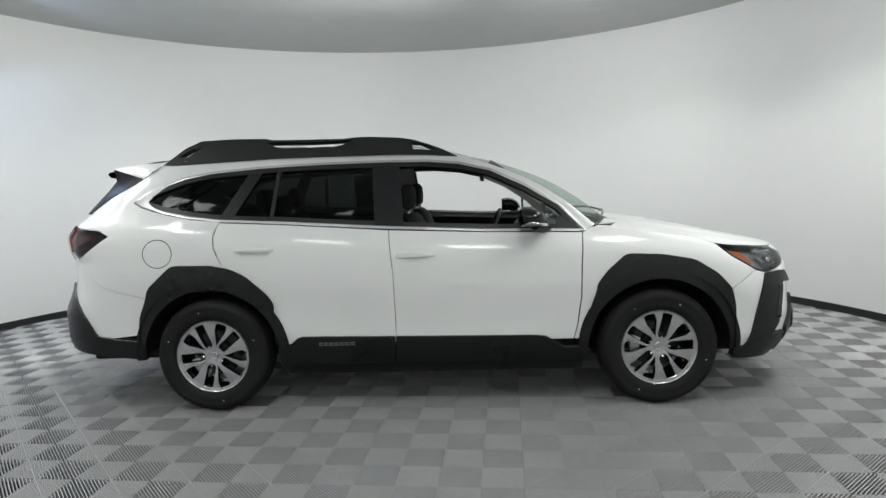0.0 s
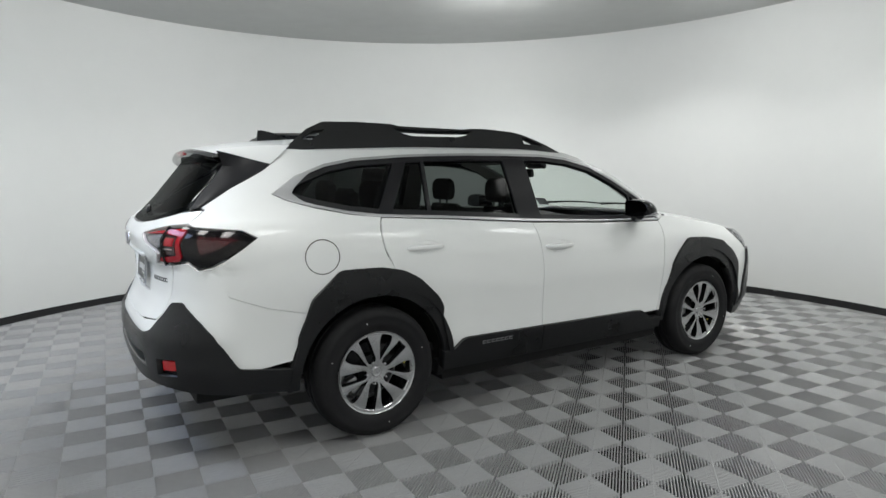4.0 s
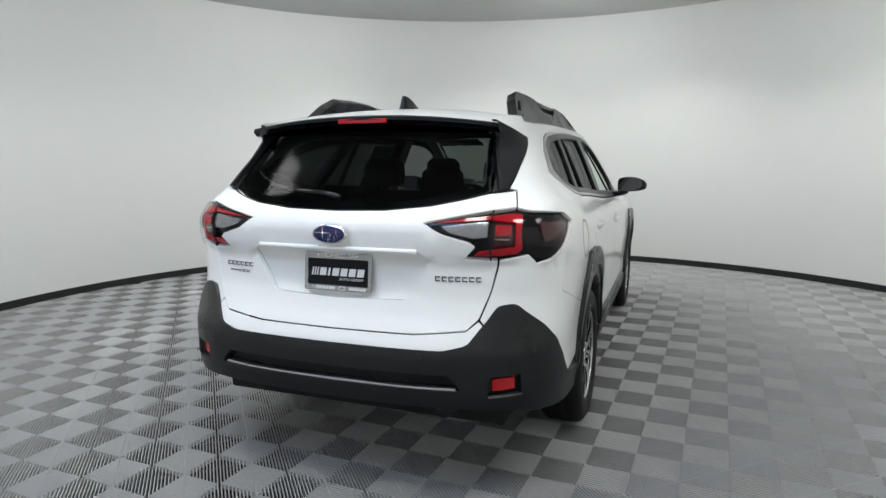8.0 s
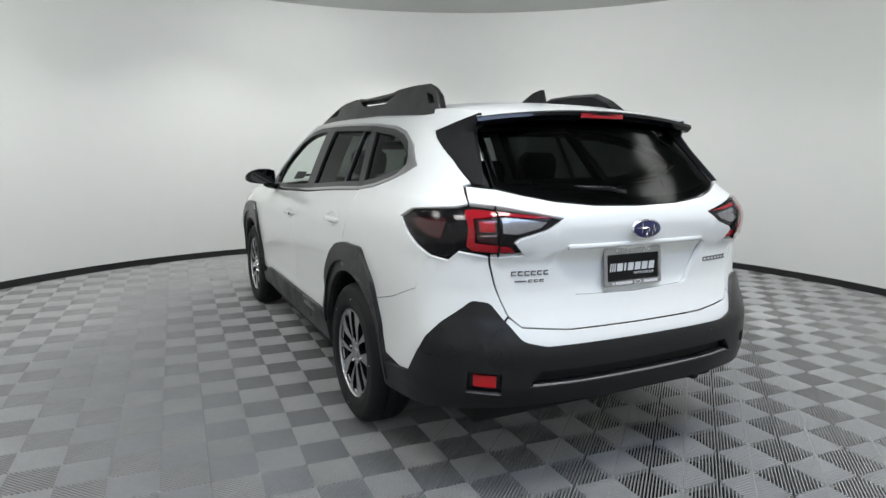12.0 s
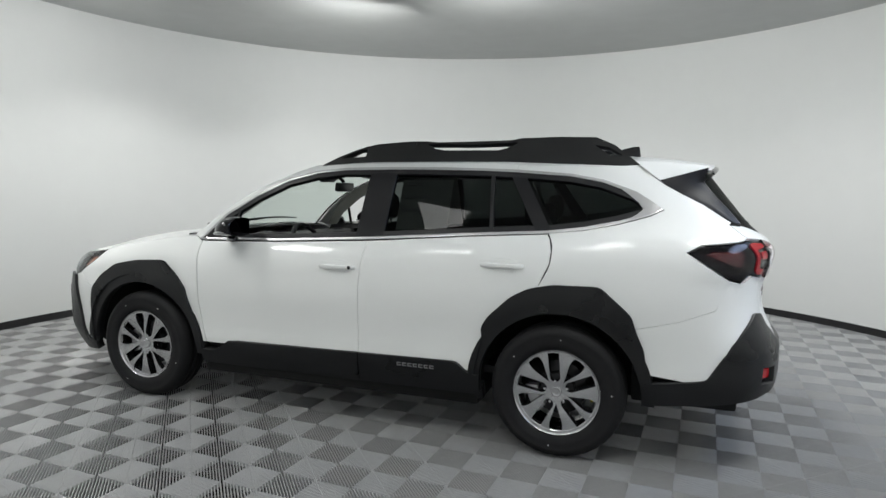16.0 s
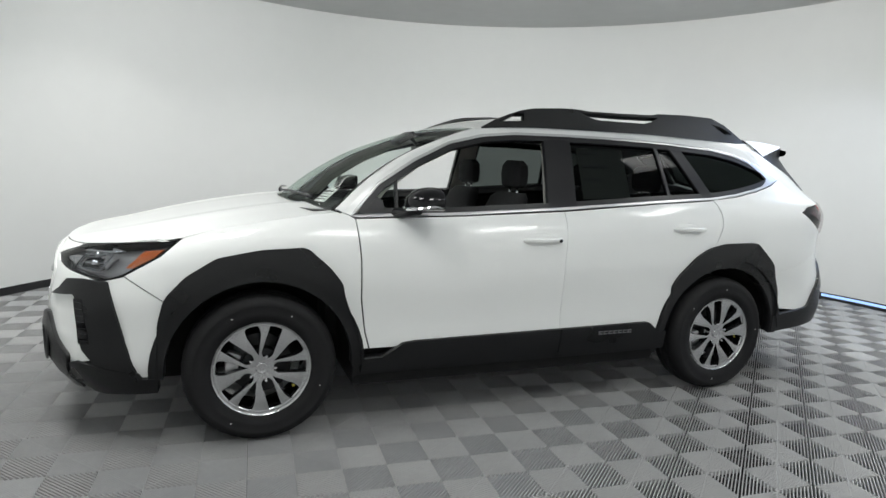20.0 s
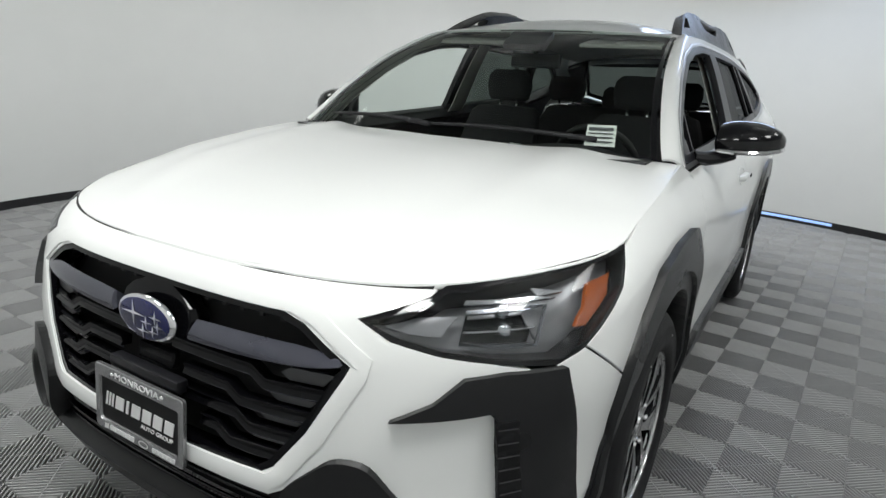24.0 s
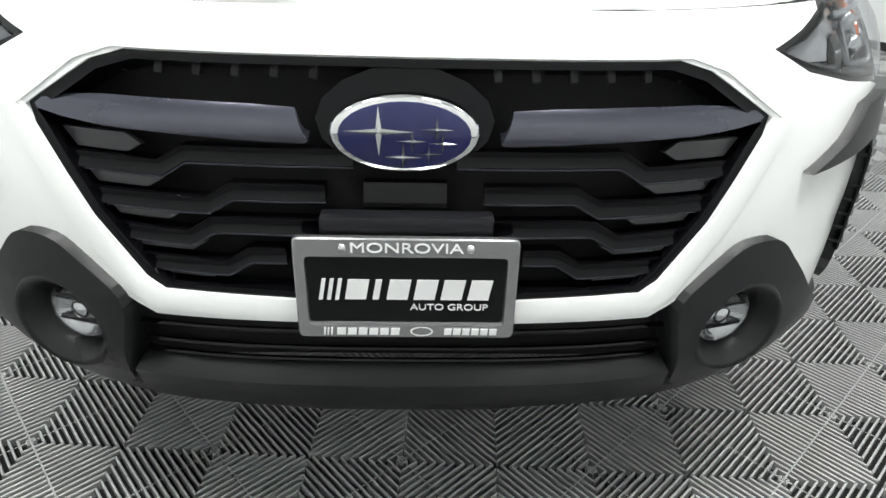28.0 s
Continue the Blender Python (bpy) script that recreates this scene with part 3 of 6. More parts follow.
def soft_arch(pts, r=0.03):
    """Arch outline with its inner corners eased."""
    out = [pts[0]]
    for a, p, b in zip(pts, pts[1:], pts[2:]):
        a, p, b = Vector(a), Vector(p), Vector(b)
        s, e = p + (a - p).normalized() * min(r, (a - p).length * 0.4), p + (b - p).normalized() * min(r, (b - p).length * 0.4)
        out += [(1 - t) ** 2 * s + 2 * t * (1 - t) * p + t * t * e for t in (0, 0.33, 0.67, 1)]
    return out + [pts[-1]]


def under(cx, pts, d=0.03):
    """Arch points moved in towards the wheel, so that the paint runs on beneath the flare."""
    c = Vector((cx, 0.355))
    return [tuple(Vector(p) + (c - Vector(p)).normalized() * d) for p in pts]


# doors
fdoor = panel("front_door", side_map, [(0.925, 1.064), (0.908, 0.871), (0.904, 0.674), (0.882, 0.509), (0.858, 0.42), (-0.222, 0.42), (-0.222, 0.60), (-0.226, 0.851), (-0.251, 1.108), (0.368, 1.078)], PAINT, car, mirror=True, label="white painted front door with its window down")
rdoor = panel("rear_door", side_map, [(-0.251, 1.108), (-0.226, 0.851), (-0.222, 0.60), (-0.222, 0.42), (-0.93, 0.42)] + under(-1.3725, [(-0.972, 0.62), (-0.963, 0.672), (-1.0, 0.74), (-1.123, 0.855), (-1.217, 0.905), (-1.245, 0.909)]) + [(-1.288, 0.963), (-1.318, 1.03), (-1.324, 1.10), (-1.310, 1.16), (-1.296, 1.182), (-0.874, 1.156)], PAINT, car, mirror=True, label="white painted rear door")
# body side over the windows, A-pillar and roof edge
panel("body_side", side_map, [(0.985, 1.092), (0.945, 1.076)] + DLO_TOP[1:10] + [(-1.088, 1.552), (-0.9, 1.56), (-0.5, 1.562), (-0.2, 1.56)] + PILLAR_OUT[::-1][:4], PAINT, car, mirror=True, gap=0.001, label="white painted windscreen pillar and roof edge")
# front wing
wing = [(1.770, 0.685), (1.95, 0.810), (1.80, 0.897), (1.715, 0.970), (1.59, 1.009), (1.39, 1.043), (1.2, 1.0715), (1.0, 1.090), (0.985, 1.092), (0.945, 1.073), (0.927, 1.062), (0.912, 0.871), (0.908, 0.674), (0.886, 0.509), (0.862, 0.42), (0.92, 0.42)] + under(1.3725, ARCH_F[::-1][1:10])
panel("front_wing", side_map, wing, PAINT, car, mirror=True, step=0.04, label="white painted front wing")
panel("bumper_side", front_map, fx((1.770, 0.683), (1.95, 0.807), (2.025, 0.787), (2.02, 0.75), (1.945, 0.431), (1.90, 0.345), (1.80, 0.345), (1.79, 0.599)), PAINT, car, mirror=True, label="white painted front bumper corner")
# rear quarter and bumper skin
quarter = [(-1.088, 1.552), (-1.3, 1.548), (-1.6, 1.544), (-1.745, 1.552), (-1.790, 1.510), (-1.836, 1.468), (-1.883, 1.437), (-1.953, 1.399), (-2.053, 1.347), (-2.188, 1.259)]
panel("rear_quarter", rear_map, rx(*quarter) + rx((0.70, 1.25), (0.722, 1.188), (-2.239, 1.176), (-2.045, 1.157), (-1.978, 1.12), (-2.185, 0.983), (-2.12, 0.845), (-1.95, 0.778), (-1.725, 0.720), (-1.71, 0.785), (-1.57, 0.904), (-1.341, 0.900), (-1.252, 0.890), (-1.292, 0.963), (-1.322, 1.03), (-1.328, 1.10), (-1.314, 1.16), (-1.298, 1.186), (-1.48, 1.206), (-1.651, 1.242), (-1.80, 1.286), (-1.868, 1.320), (-1.73, 1.410), (-1.559, 1.471), (-1.39, 1.502), (-1.088, 1.524)), PAINT, car, gap=0.0013, mirror=True, label="white painted rear quarter panel")
panel("bumper_skin", rear_map, rx((-2.185, 0.983), (-2.239, 0.970), (0.775, 1.008), (0.672, 0.985), (0.643, 0.872), (0.603, 0.758), (0.625, 0.735), (0.665, 0.795), (0.725, 0.800), (-2.284, 0.770), (-2.195, 0.650), (-2.093, 0.480), (-2.06, 0.475), (-1.83, 0.50), (-1.775, 0.618), (-1.725, 0.720), (-1.95, 0.778), (-2.12, 0.845)), PAINT, car, gap=0.0013, mirror=True, label="white painted rear bumper corner")
panel("bumper_skin", rear_map, sym(rx((0, 0.6925), (0.354, 0.6960), (0.557, 0.7165), (0.60, 0.754), (0.622, 0.733), (0.575, 0.652), (0.48, 0.630), (0, 0.627))), PAINT, car, step=0.04, label="white painted rear bumper strip")

# hood and roof
hood_poly = [(1.035, -0.90), (1.0, -0.998), (1.3, -0.999), (1.7, -0.999), (2.1, -0.999), (2.462, -0.999), (2.464, 0.0), (2.462, 0.999), (2.1, 0.999), (1.7, 0.999), (1.3, 0.999), (1.0, 0.998), (1.035, 0.90), (1.10, 0.7), (1.185, 0.4), (1.21, 0.0), (1.185, -0.4), (1.10, -0.7)]
panel("hood", hood_map, hood_poly, PAINT, car, gap=0.0015, off=0.002, step=0.045, label="white painted bonnet with soft creases")
roof_poly = [(0.19, 1.0), (0.235, 0.85), (0.275, 0.5), (0.29, 0.0), (0.275, -0.5), (0.235, -0.85), (0.19, -1.0), (-1.0, -1.0), (-1.86, -1.0), (-1.89, -0.5), (-1.90, 0.0), (-1.89, 0.5), (-1.86, 1.0), (-1.0, 1.0)]
panel("roof", roof_map, roof_poly, PAINT, car, gap=0.001, step=0.07, label="white painted roof")
panel("headliner", lambda a, b: roof_map(a, b) - Vector((0, 0, 0.035)), [(0.17, -0.97), (0.24, 0.0), (0.17, 0.97), (-1.85, 0.97), (-1.85, -0.97)], HEADLINER, car, thick=0.004, step=0.12)


def windscreen_map(v, s):
    i = min(int(s * 4), 3)
    f = s * 4 - i
    P = PILLAR_OUT
    t = [P[max(i - 1, 0)], P[i], P[i + 1], P[min(i + 2, 4)]]
    xe, ze = [t[1][k] + 0.5 * f * (t[2][k] - t[0][k] + f * (2 * t[0][k] - 5 * t[1][k] + 4 * t[2][k] - t[3][k] + f * (3 * (t[1][k] - t[2][k]) + t[3][k] - t[0][k]))) for k in (0, 1)]
    q = 1 - abs(v) ** 2.2
    return Vector((xe + 0.030 * (1 - s) + (0.19 * (1 - s) + 0.10 * s) * q, v * (W(xe, ze) - 0.055 + 0.02 * s), ze + 0.010 - 0.006 * s + (0.004 + 0.004 * s) * q))


def pillar_map(f, s):
    """Strip from the flank (f = 0) to the windscreen's edge (f = 1)."""
    e = windscreen_map(1.0, s)
    i = min(int(s * 4), 3)
    h = s * 4 - i
    x, z = PILLAR_OUT[i][0] * (1 - h) + PILLAR_OUT[i + 1][0] * h, PILLAR_OUT[i][1] * (1 - h) + PILLAR_OUT[i + 1][1] * h
    o = Vector((x, W(x, z), z))
    return o.lerp(e, f) + Vector((0.006, 0.004, 0.008)) * (4 * f * (1 - f))


panel("windscreen_pillar", pillar_map, [(0.0, 0.0), (1.0, 0.0), (1.0, 1.0), (0.0, 1.0)], PAINT, car, mirror=True, gap=0, step=0.06, thick=0.01)
glass = panel("windscreen", windscreen_map, [(-0.96, 0.02), (0.96, 0.02), (0.95, 0.985), (-0.95, 0.985)], SCREEN, car, thick=0.004, step=0.08, label="clear curved windscreen")
glass.visible_shadow = False
for lim in ((-0.985, -0.962), (0.962, 0.985)):
    panel("windscreen_edge", windscreen_map, [(lim[0], 0.0), (lim[1], 0.0), (lim[1], 1.0), (lim[0], 1.0)], GLOSS, car, off=-0.004, thick=0.004, step=0.06, gap=0)
panel("windscreen_edge", windscreen_map, [(-0.95, 0.978), (0.95, 0.978), (0.95, 1.0), (-0.95, 1.0)], GLOSS, car, off=-0.004, thick=0.004, step=0.06, gap=0)
panel("cowl", lambda a, b: windscreen_map(a, 0.0) + Vector((0.10 * b, 0, 0.012 * b - 0.016 + 0.010 * (1 - b))), [(-0.97, -0.6), (0.97, -0.6), (0.97, 0.9), (-0.97, 0.9)], CLAD, car, thick=0.01, step=0.08, label="black plastic scuttle panel")
for y0, y1, ln in ((0.60, -0.06, 0.7), (-0.02, -0.58, 0.6)):
    pts = [windscreen_map(y0 / 0.8 + (y1 - y0) / 0.8 * t, 0.035 + 0.035 * math.sin(math.pi * t) * 0.6) + Vector((0.012, 0, 0.032)) for t in [i / 8 for i in range(9)]]
    vs, fs = tube(pts, [0.011, 0.010, 0.009, 0.008, 0.008, 0.007, 0.007, 0.006, 0.005], 6)
    mesh_object("wiper", vs, fs, SATIN, car, "black windscreen wiper arm and blade", smooth=True)

# window surrounds
ring = DLO_TOP + DLO_BOT
ribbon("window_chrome", side_map, ring, 0.014, SATINCHROME, car, off=0.004, thick=0.012, closed=True, mirror=True, label="satin chrome moulding round the side windows")
ribbon("window_frame", side_map, inset(ring, 0.021), 0.028, SATIN, car, off=0.001, thick=0.03, closed=True, mirror=True, label="black side window frame")
panel("window_plate", side_map, [(-1.62, 1.446), (-1.73, 1.399), (-1.80, 1.355), (-1.848, 1.322), (-1.80, 1.301), (-1.70, 1.268), (-1.745, 1.298), (-1.768, 1.322), (-1.745, 1.352), (-1.69, 1.396)], SATINCHROME, car, mirror=True, off=0.004, thick=0.012, step=0.03, gap=0, label="satin silver end plate of the window moulding")
panel("pillar_cover", side_map, [(-0.188, 1.518), (-0.158, 1.125), (-0.340, 1.135), (-0.362, 1.520)], PILLAR, car, mirror=True, thick=0.03, off=0.001, label="black centre pillar cover")
panel("pillar_cover", side_map, [(-1.045, 1.507), (-1.232, 1.186), (-1.312, 1.203), (-1.135, 1.502)], PILLAR, car, mirror=True, thick=0.03, off=0.001, label="black rear pillar cover")
ribbon("window_divider", side_map, [(-0.952, 1.512), (-0.985, 1.176)], 0.022, SATIN, rdoor, off=0.0, thick=0.02, mirror=True)
panel("mirror_sail", side_map, [(0.915, 1.088), (0.825, 1.187), (0.775, 1.150), (0.77, 1.086)], SATIN, car, mirror=True, thick=0.02, off=-0.002)
for g in panel("front_quarter_glass", side_map, [(0.905, 1.09), (0.78, 1.232), (0.70, 1.285), (0.715, 1.09)], CLEAR, fdoor, mirror=True, thick=0.004, off=-0.012, step=0.06, label="small clear fixed quarter glass"):
    g.visible_shadow = False
ribbon("quarter_bar", side_map, [(0.700, 1.282), (0.712, 1.090)], 0.016, SATIN, fdoor, off=-0.002, thick=0.02, mirror=True)
for g in panel("rear_door_glass", side_map, [(-0.35, 1.515), (-0.335, 1.135), (-0.874, 1.18), (-1.235, 1.195), (-1.06, 1.505), (-0.7, 1.52)], TINT, rdoor, off=-0.012, thick=0.004, mirror=True, step=0.09, label="dark tinted rear door glass"):
    g.visible_shadow = False
for g in panel("quarter_glass", side_map, [(-1.125, 1.505), (-1.305, 1.205), (-1.48, 1.226), (-1.651, 1.262), (-1.80, 1.305), (-1.84, 1.325), (-1.73, 1.392), (-1.559, 1.453), (-1.39, 1.484)], TINT, car, off=-0.010, thick=0.004, mirror=True, step=0.07, label="dark tinted rear quarter glass"):
    g.visible_shadow = False

# sill cladding and wheel arch flares
panel("sill_cladding", side_map, [(0.90, 0.30), (0.90, 0.378), (0.795, 0.380), (0.69, 0.445), (0.62, 0.452), (-0.223, 0.464), (-0.223, 0.30)], CLAD, car, mirror=True, off=0.022, thick=0.05, label="black plastic sill cladding")
panel("sill_cladding", side_map, [(-0.227, 0.30), (-0.227, 0.464), (-0.80, 0.472), (-0.83, 0.465), (-0.895, 0.412), (-0.955, 0.408), (-0.955, 0.30)], CLAD, car, mirror=True, off=0.022, thick=0.05, label="black plastic sill cladding")
panel("sill_step", side_map, [(0.93, 0.232), (0.93, 0.315), (-0.96, 0.325), (-0.96, 0.238)], CLAD, car, mirror=True, off=-0.030, thick=0.06, step=0.08, label="black lower sill moulding")
panel("wheel_arch_flare", side_map, soft_arch(ARCH_F) + arch_inner(1.3725, 0.480, 20, 4, 182)[::-1], CLAD, car, mirror=True, off=0.022, thick=0.03, step=0.04, label="black plastic front wheel arch flare")
panel("wheel_arch_flare", side_map, soft_arch(ARCH_R) + arch_inner(-1.3725, 0.480, 20, -2, 176), CLAD, car, mirror=True, off=0.022, thick=0.03, step=0.04, label="black plastic rear wheel arch flare")

for cx in (1.3725, -1.3725):
    panel("arch_lip", side_map, arch_inner(cx, 0.490, 24, -2, 182) + arch_inner(cx, 0.428, 24, -2, 182)[::-1], CLAD, car, mirror=True, off=0.008, thick=0.06, step=0.05, gap=0, label="inner lip of the wheel arch")

# front end
GRILLE = [(0, 0.862), (0.355, 0.862), (0.41, 0.846), (0.512, 0.783), (0.505, 0.765), (0.44, 0.64), (0.375, 0.552), (0.345, 0.532), (0, 0.522)]
nose = sym(fx((0, 0.9172), (0.3, 0.918), (0.545, 0.9222), (0.612, 0.9236), (0.608, 0.910), (0.56, 0.888), (0.511, 0.870), (0.572, 0.840), (0.66, 0.819), (0.735, 0.806), (0.80, 0.785), (0.79, 0.42), (0.70, 0.39), (0.60, 0.45), (0.55, 0.56), (0.50, 0.57), (0.40, 0.505), (0.37, 0.487), (0, 0.485)))
front_bumper = panel("front_bumper", front_map, nose, PAINT, car, holes=[sym(fx(*GRILLE))], step=0.04, thick=0.03, label="white painted front bumper cover")
panel("corner_trim", front_map, fx((0.66, 0.335), (0.70, 0.398), (0.745, 0.415), (0.80, 0.400), (1.90, 0.370), (1.885, 0.345), (1.815, 0.345), (1.82, 0.27), (2.05, 0.25), (0.70, 0.255)), CLAD, car, mirror=True, off=0.012, thick=0.05, step=0.04, label="black plastic bumper corner foot")
panel("corner_trim", front_map, fx((0.59, 0.693), (0.66, 0.735), (0.70, 0.782), (0.755, 0.790), (2.01, 0.785), (2.004, 0.75), (1.927, 0.431), (1.903, 0.374), (0.802, 0.404), (0.770, 0.470), (0.752, 0.700), (0.742, 0.713), (0.70, 0.706)), CLAD, car, mirror=True, off=0.018, thick=0.06, step=0.035, label="black plastic bumper corner guard")
vents = panel("corner_vent", front_map, fx((0.748, 0.700), (0.782, 0.702), (0.796, 0.500), (0.764, 0.498)), GLOSS, car, mirror=True, off=0.0205, thick=0.004, step=0.03, label="black slotted air vent in the bumper corner")
for k in range(7):
    z = 0.684 - 0.028 * k
    y = 0.752 + (0.70 - z) * 0.07
    ribbon("vent_fin", front_map, fx((y + 0.002, z), (y + 0.028, z)), 0.005, SATIN, vents, off=0.024, thick=0.004, mirror=True)
fogs = panel("fog_surround", front_map, fx((0.40, 0.515), (0.50, 0.606), (0.565, 0.606), (0.655, 0.501), (0.722, 0.430), (0.665, 0.335), (0.585, 0.315), (0.44, 0.33), (0.42, 0.44)), CLAD, car, holes=[[(arc_from(FRONT, "y", 0.518, 0.455) + 0.012 + 0.080 * math.cos(a), 0.453 + 0.076 * math.sin(a)) for a in [2 * math.pi * i / 20 for i in range(20)]]], mirror=True, off=0.020, thick=0.07, step=0.03, round_r=0.03, label="black plastic fog lamp surround")
panel("bumper_lip", front_map, sym(fx((0, 0.374), (0.30, 0.377), (0.428, 0.382), (0.437, 0.33), (0.585, 0.313), (0.66, 0.33), (0.68, 0.275), (0.5, 0.250), (0.33, 0.270), (0.20, 0.270), (0.17, 0.248), (0, 0.248))), CLAD, car, off=0.018, thick=0.05, step=0.04, label="black plastic lower bumper lip")
panel("lower_grille_back", front_map, sym(fx((0, 0.50), (0.42, 0.52), (0.45, 0.42), (0.45, 0.35), (0, 0.34))), DARK, car, off=-0.06, thick=0.01)
for z0 in (0.455, 0.422, 0.394):
    pts = [front_map(arc_from(FRONT, "y", -0.41 + 0.82 * i / 24, z0), z0) - Vector((0.022, 0, 0)) for i in range(25)]
    vs, fs = tube(pts, 0.0045, 6)
    mesh_object("lower_grille_slat", vs, fs, GLOSS, car, smooth=True)
panel("grille_back", front_map, sym(fx((0, 0.868), (0.36, 0.868), (0.415, 0.85), (0.52, 0.783), (0.44, 0.63), (0.375, 0.54), (0, 0.515))), DARK, front_bumper, off=-0.075, thick=0.01)
ribbon("grille_frame", front_map, sym(fx(*[(y * 1.055, 0.692 + (z - 0.692) * 1.10) for y, z in GRILLE])), 0.034, PAINT, front_bumper, off=0.005, thick=0.006, closed=True, label="white raised frame round the grille")
ribbon("grille_rim", front_map, sym(fx(*[(y * 0.985, 0.692 + (z - 0.692) * 0.982) for y, z in GRILLE])), 0.016, SLAT, front_bumper, off=-0.004, thick=0.05, closed=True)


def bar_path(y0, z0, y1, z1, n=14, back=0.02):
    return [front_map(arc_from(FRONT, "y", y0 + (y1 - y0) * i / n, z0 + (z1 - z0) * i / n), z0 + (z1 - z0) * i / n) - Vector((back, 0, 0)) for i in range(n + 1)]


GRILLEBAR = [(0.126, 0.752), (0.134, 0.7465), (0.20, 0.750), (0.30, 0.757), (0.40, 0.766), (0.46, 0.776), (0.500, 0.786), (0.507, 0.795), (0.492, 0.808), (0.47, 0.814), (0.40, 0.818), (0.30, 0.817), (0.20, 0.815), (0.142, 0.812)]
panel("grille_bar", lambda a, b: front_map(a, b) + Vector((0.022 - 0.20 * (b - 0.780) - 9.0 * (b - 0.784) ** 2, 0, 0)), fx(*GRILLEBAR), GREYBAR, car, off=-0.018, thick=0.03, step=0.014, mirror=True, label="graphite grey upper grille bar")
for sgn in (1, -1):
    for zt, ya, yb, yc in ((0.722, 0.07, 0.30, 0.475), (0.672, 0.11, 0.24, 0.45), (0.622, 0.07, 0.27, 0.425), (0.578, 0.17, 0.22, 0.395)):
        ribbon("grille_slat", front_map, fx((sgn * ya, zt + 0.012), (sgn * yb, zt + 0.012), (sgn * (yb + 0.035), zt - 0.010), (sgn * yc, zt - 0.006)), 0.022, SLAT, front_bumper, off=-0.012, thick=0.035)
        vs, fs = tube(bar_path(sgn * ya, zt - 0.005, sgn * yb, zt - 0.005, 6, 0.016) + bar_path(sgn * (yb + 0.035), zt - 0.027, sgn * yc, zt - 0.023, 6, 0.016), 0.0022, 5)
        mesh_object("slat_edge", vs, fs, GREYBAR, front_bumper, "thin bright slat edge", smooth=True)
    for zt, yo in ((0.742, 0.485), (0.694, 0.462), (0.648, 0.437), (0.602, 0.41), (0.562, 0.382)):
        panel("grille_fin", front_map, fx((sgn * yo, zt + 0.016), (sgn * (yo - 0.10), zt + 0.014), (sgn * (yo - 0.125), zt - 0.002), (sgn * (yo - 0.10), zt - 0.016), (sgn * (yo - 0.024), zt - 0.014)), FIN, front_bumper, off=-0.02, thick=0.012, step=0.03)
    for k in range(6):
        pts = bar_path(sgn * (0.12 + 0.052 * k), 0.855, sgn * (0.125 + 0.052 * k), 0.825, 3, 0.045)
        vs, fs = tube(pts, 0.007, 4)
        mesh_object("grille_rib", vs, fs, SATIN, front_bumper)
vs, fs = tube(bar_path(-0.30, 0.52, 0.30, 0.52, 12, 0.03), 0.012, 6)
mesh_object("grille_slat", vs, fs, SATIN, front_bumper, smooth=True)


def oval(bm, cx, cy, cz, a, b, depth, sx, n=28, rim=0.0):
    """A shallow oval boss with its face along x (sx: which way)."""
    rows = [(1.0, 0.0), (1.0, depth * 0.6), (0.94, depth), (0.0, depth * 1.15)]
    prev = None
    for k, d in rows[:-1]:
        cur = [bm.verts.new((cx + sx * d, cy + a * k * math.cos(2 * math.pi * i / n), cz + b * k * math.sin(2 * math.pi * i / n))) for i in range(n)]
        if prev:
            for i in range(n):
                bm.faces.new((prev[i], prev[(i + 1) % n], cur[(i + 1) % n], cur[i]))
        prev = cur
    c = bm.verts.new((cx + sx * rows[-1][1], cy, cz))
    for i in range(n):
        bm.faces.new((prev[i], prev[(i + 1) % n], c))


def star(bm, x, y, z, r, sx, thin=0.16):
    c = bm.verts.new((x + sx * 0.0035, y, z))
    pts = []
    for i in range(8):
        a = math.pi / 4 * i
        k = r * (1.0 if i % 2 == 0 else thin) * (1.35 if i in (0, 4) else 1.0)
        pts.append(bm.verts.new((x, y + k * math.cos(a), z + k * math.sin(a))))
    for i in range(8):
        bm.faces.new((pts[i], pts[(i + 1) % 8], c))


def emblem(x, z, a, b, sx, parent):
    bm = bmesh.new()
    oval(bm, x, 0, z, a, b, 0.010, sx)
    ring_ob = part("emblem", bm, CHROME, parent, "oval chrome-rimmed blue emblem", angle=60)
    bm = bmesh.new()
    oval(bm, x + sx * 0.0085, 0, z, a * 0.88, b * 0.86, 0.004, sx)
    part("emblem_field", bm, EMBLEM, ring_ob, "deep blue enamel field")
    bm = bmesh.new()
    m = 1 if sx > 0 else -1
    for dy, dz, r in ((-0.34, 0.10, 0.34), (0.10, -0.12, 0.17), (0.42, 0.16, 0.17), (0.50, -0.16, 0.15), (0.32, -0.42, 0.15), (-0.02, -0.50, 0.19)):
        star(bm, x + sx * 0.0135, m * dy * a, z + dz * b * 1.1, r * a, sx)
    part("emblem_mark", bm, CHROME, ring_ob, angle=5)
    return ring_ob


emblem(2.338, 0.771, 0.0985, 0.052, 1, car)
panel("emblem_mount", front_map, [(a * 1.0, b) for a, b in [(0.125 * math.cos(2 * math.pi * i / 16), 0.785 + 0.072 * math.sin(2 * math.pi * i / 16)) for i in range(16)]], SLAT, front_bumper, off=-0.012, thick=0.05, step=0.03)
panel("sensor_cover", front_map, fx((0.06, 0.70), (0.06, 0.66), (-0.06, 0.66), (-0.06, 0.70)), GLOSS, front_bumper, off=-0.02, thick=0.02)

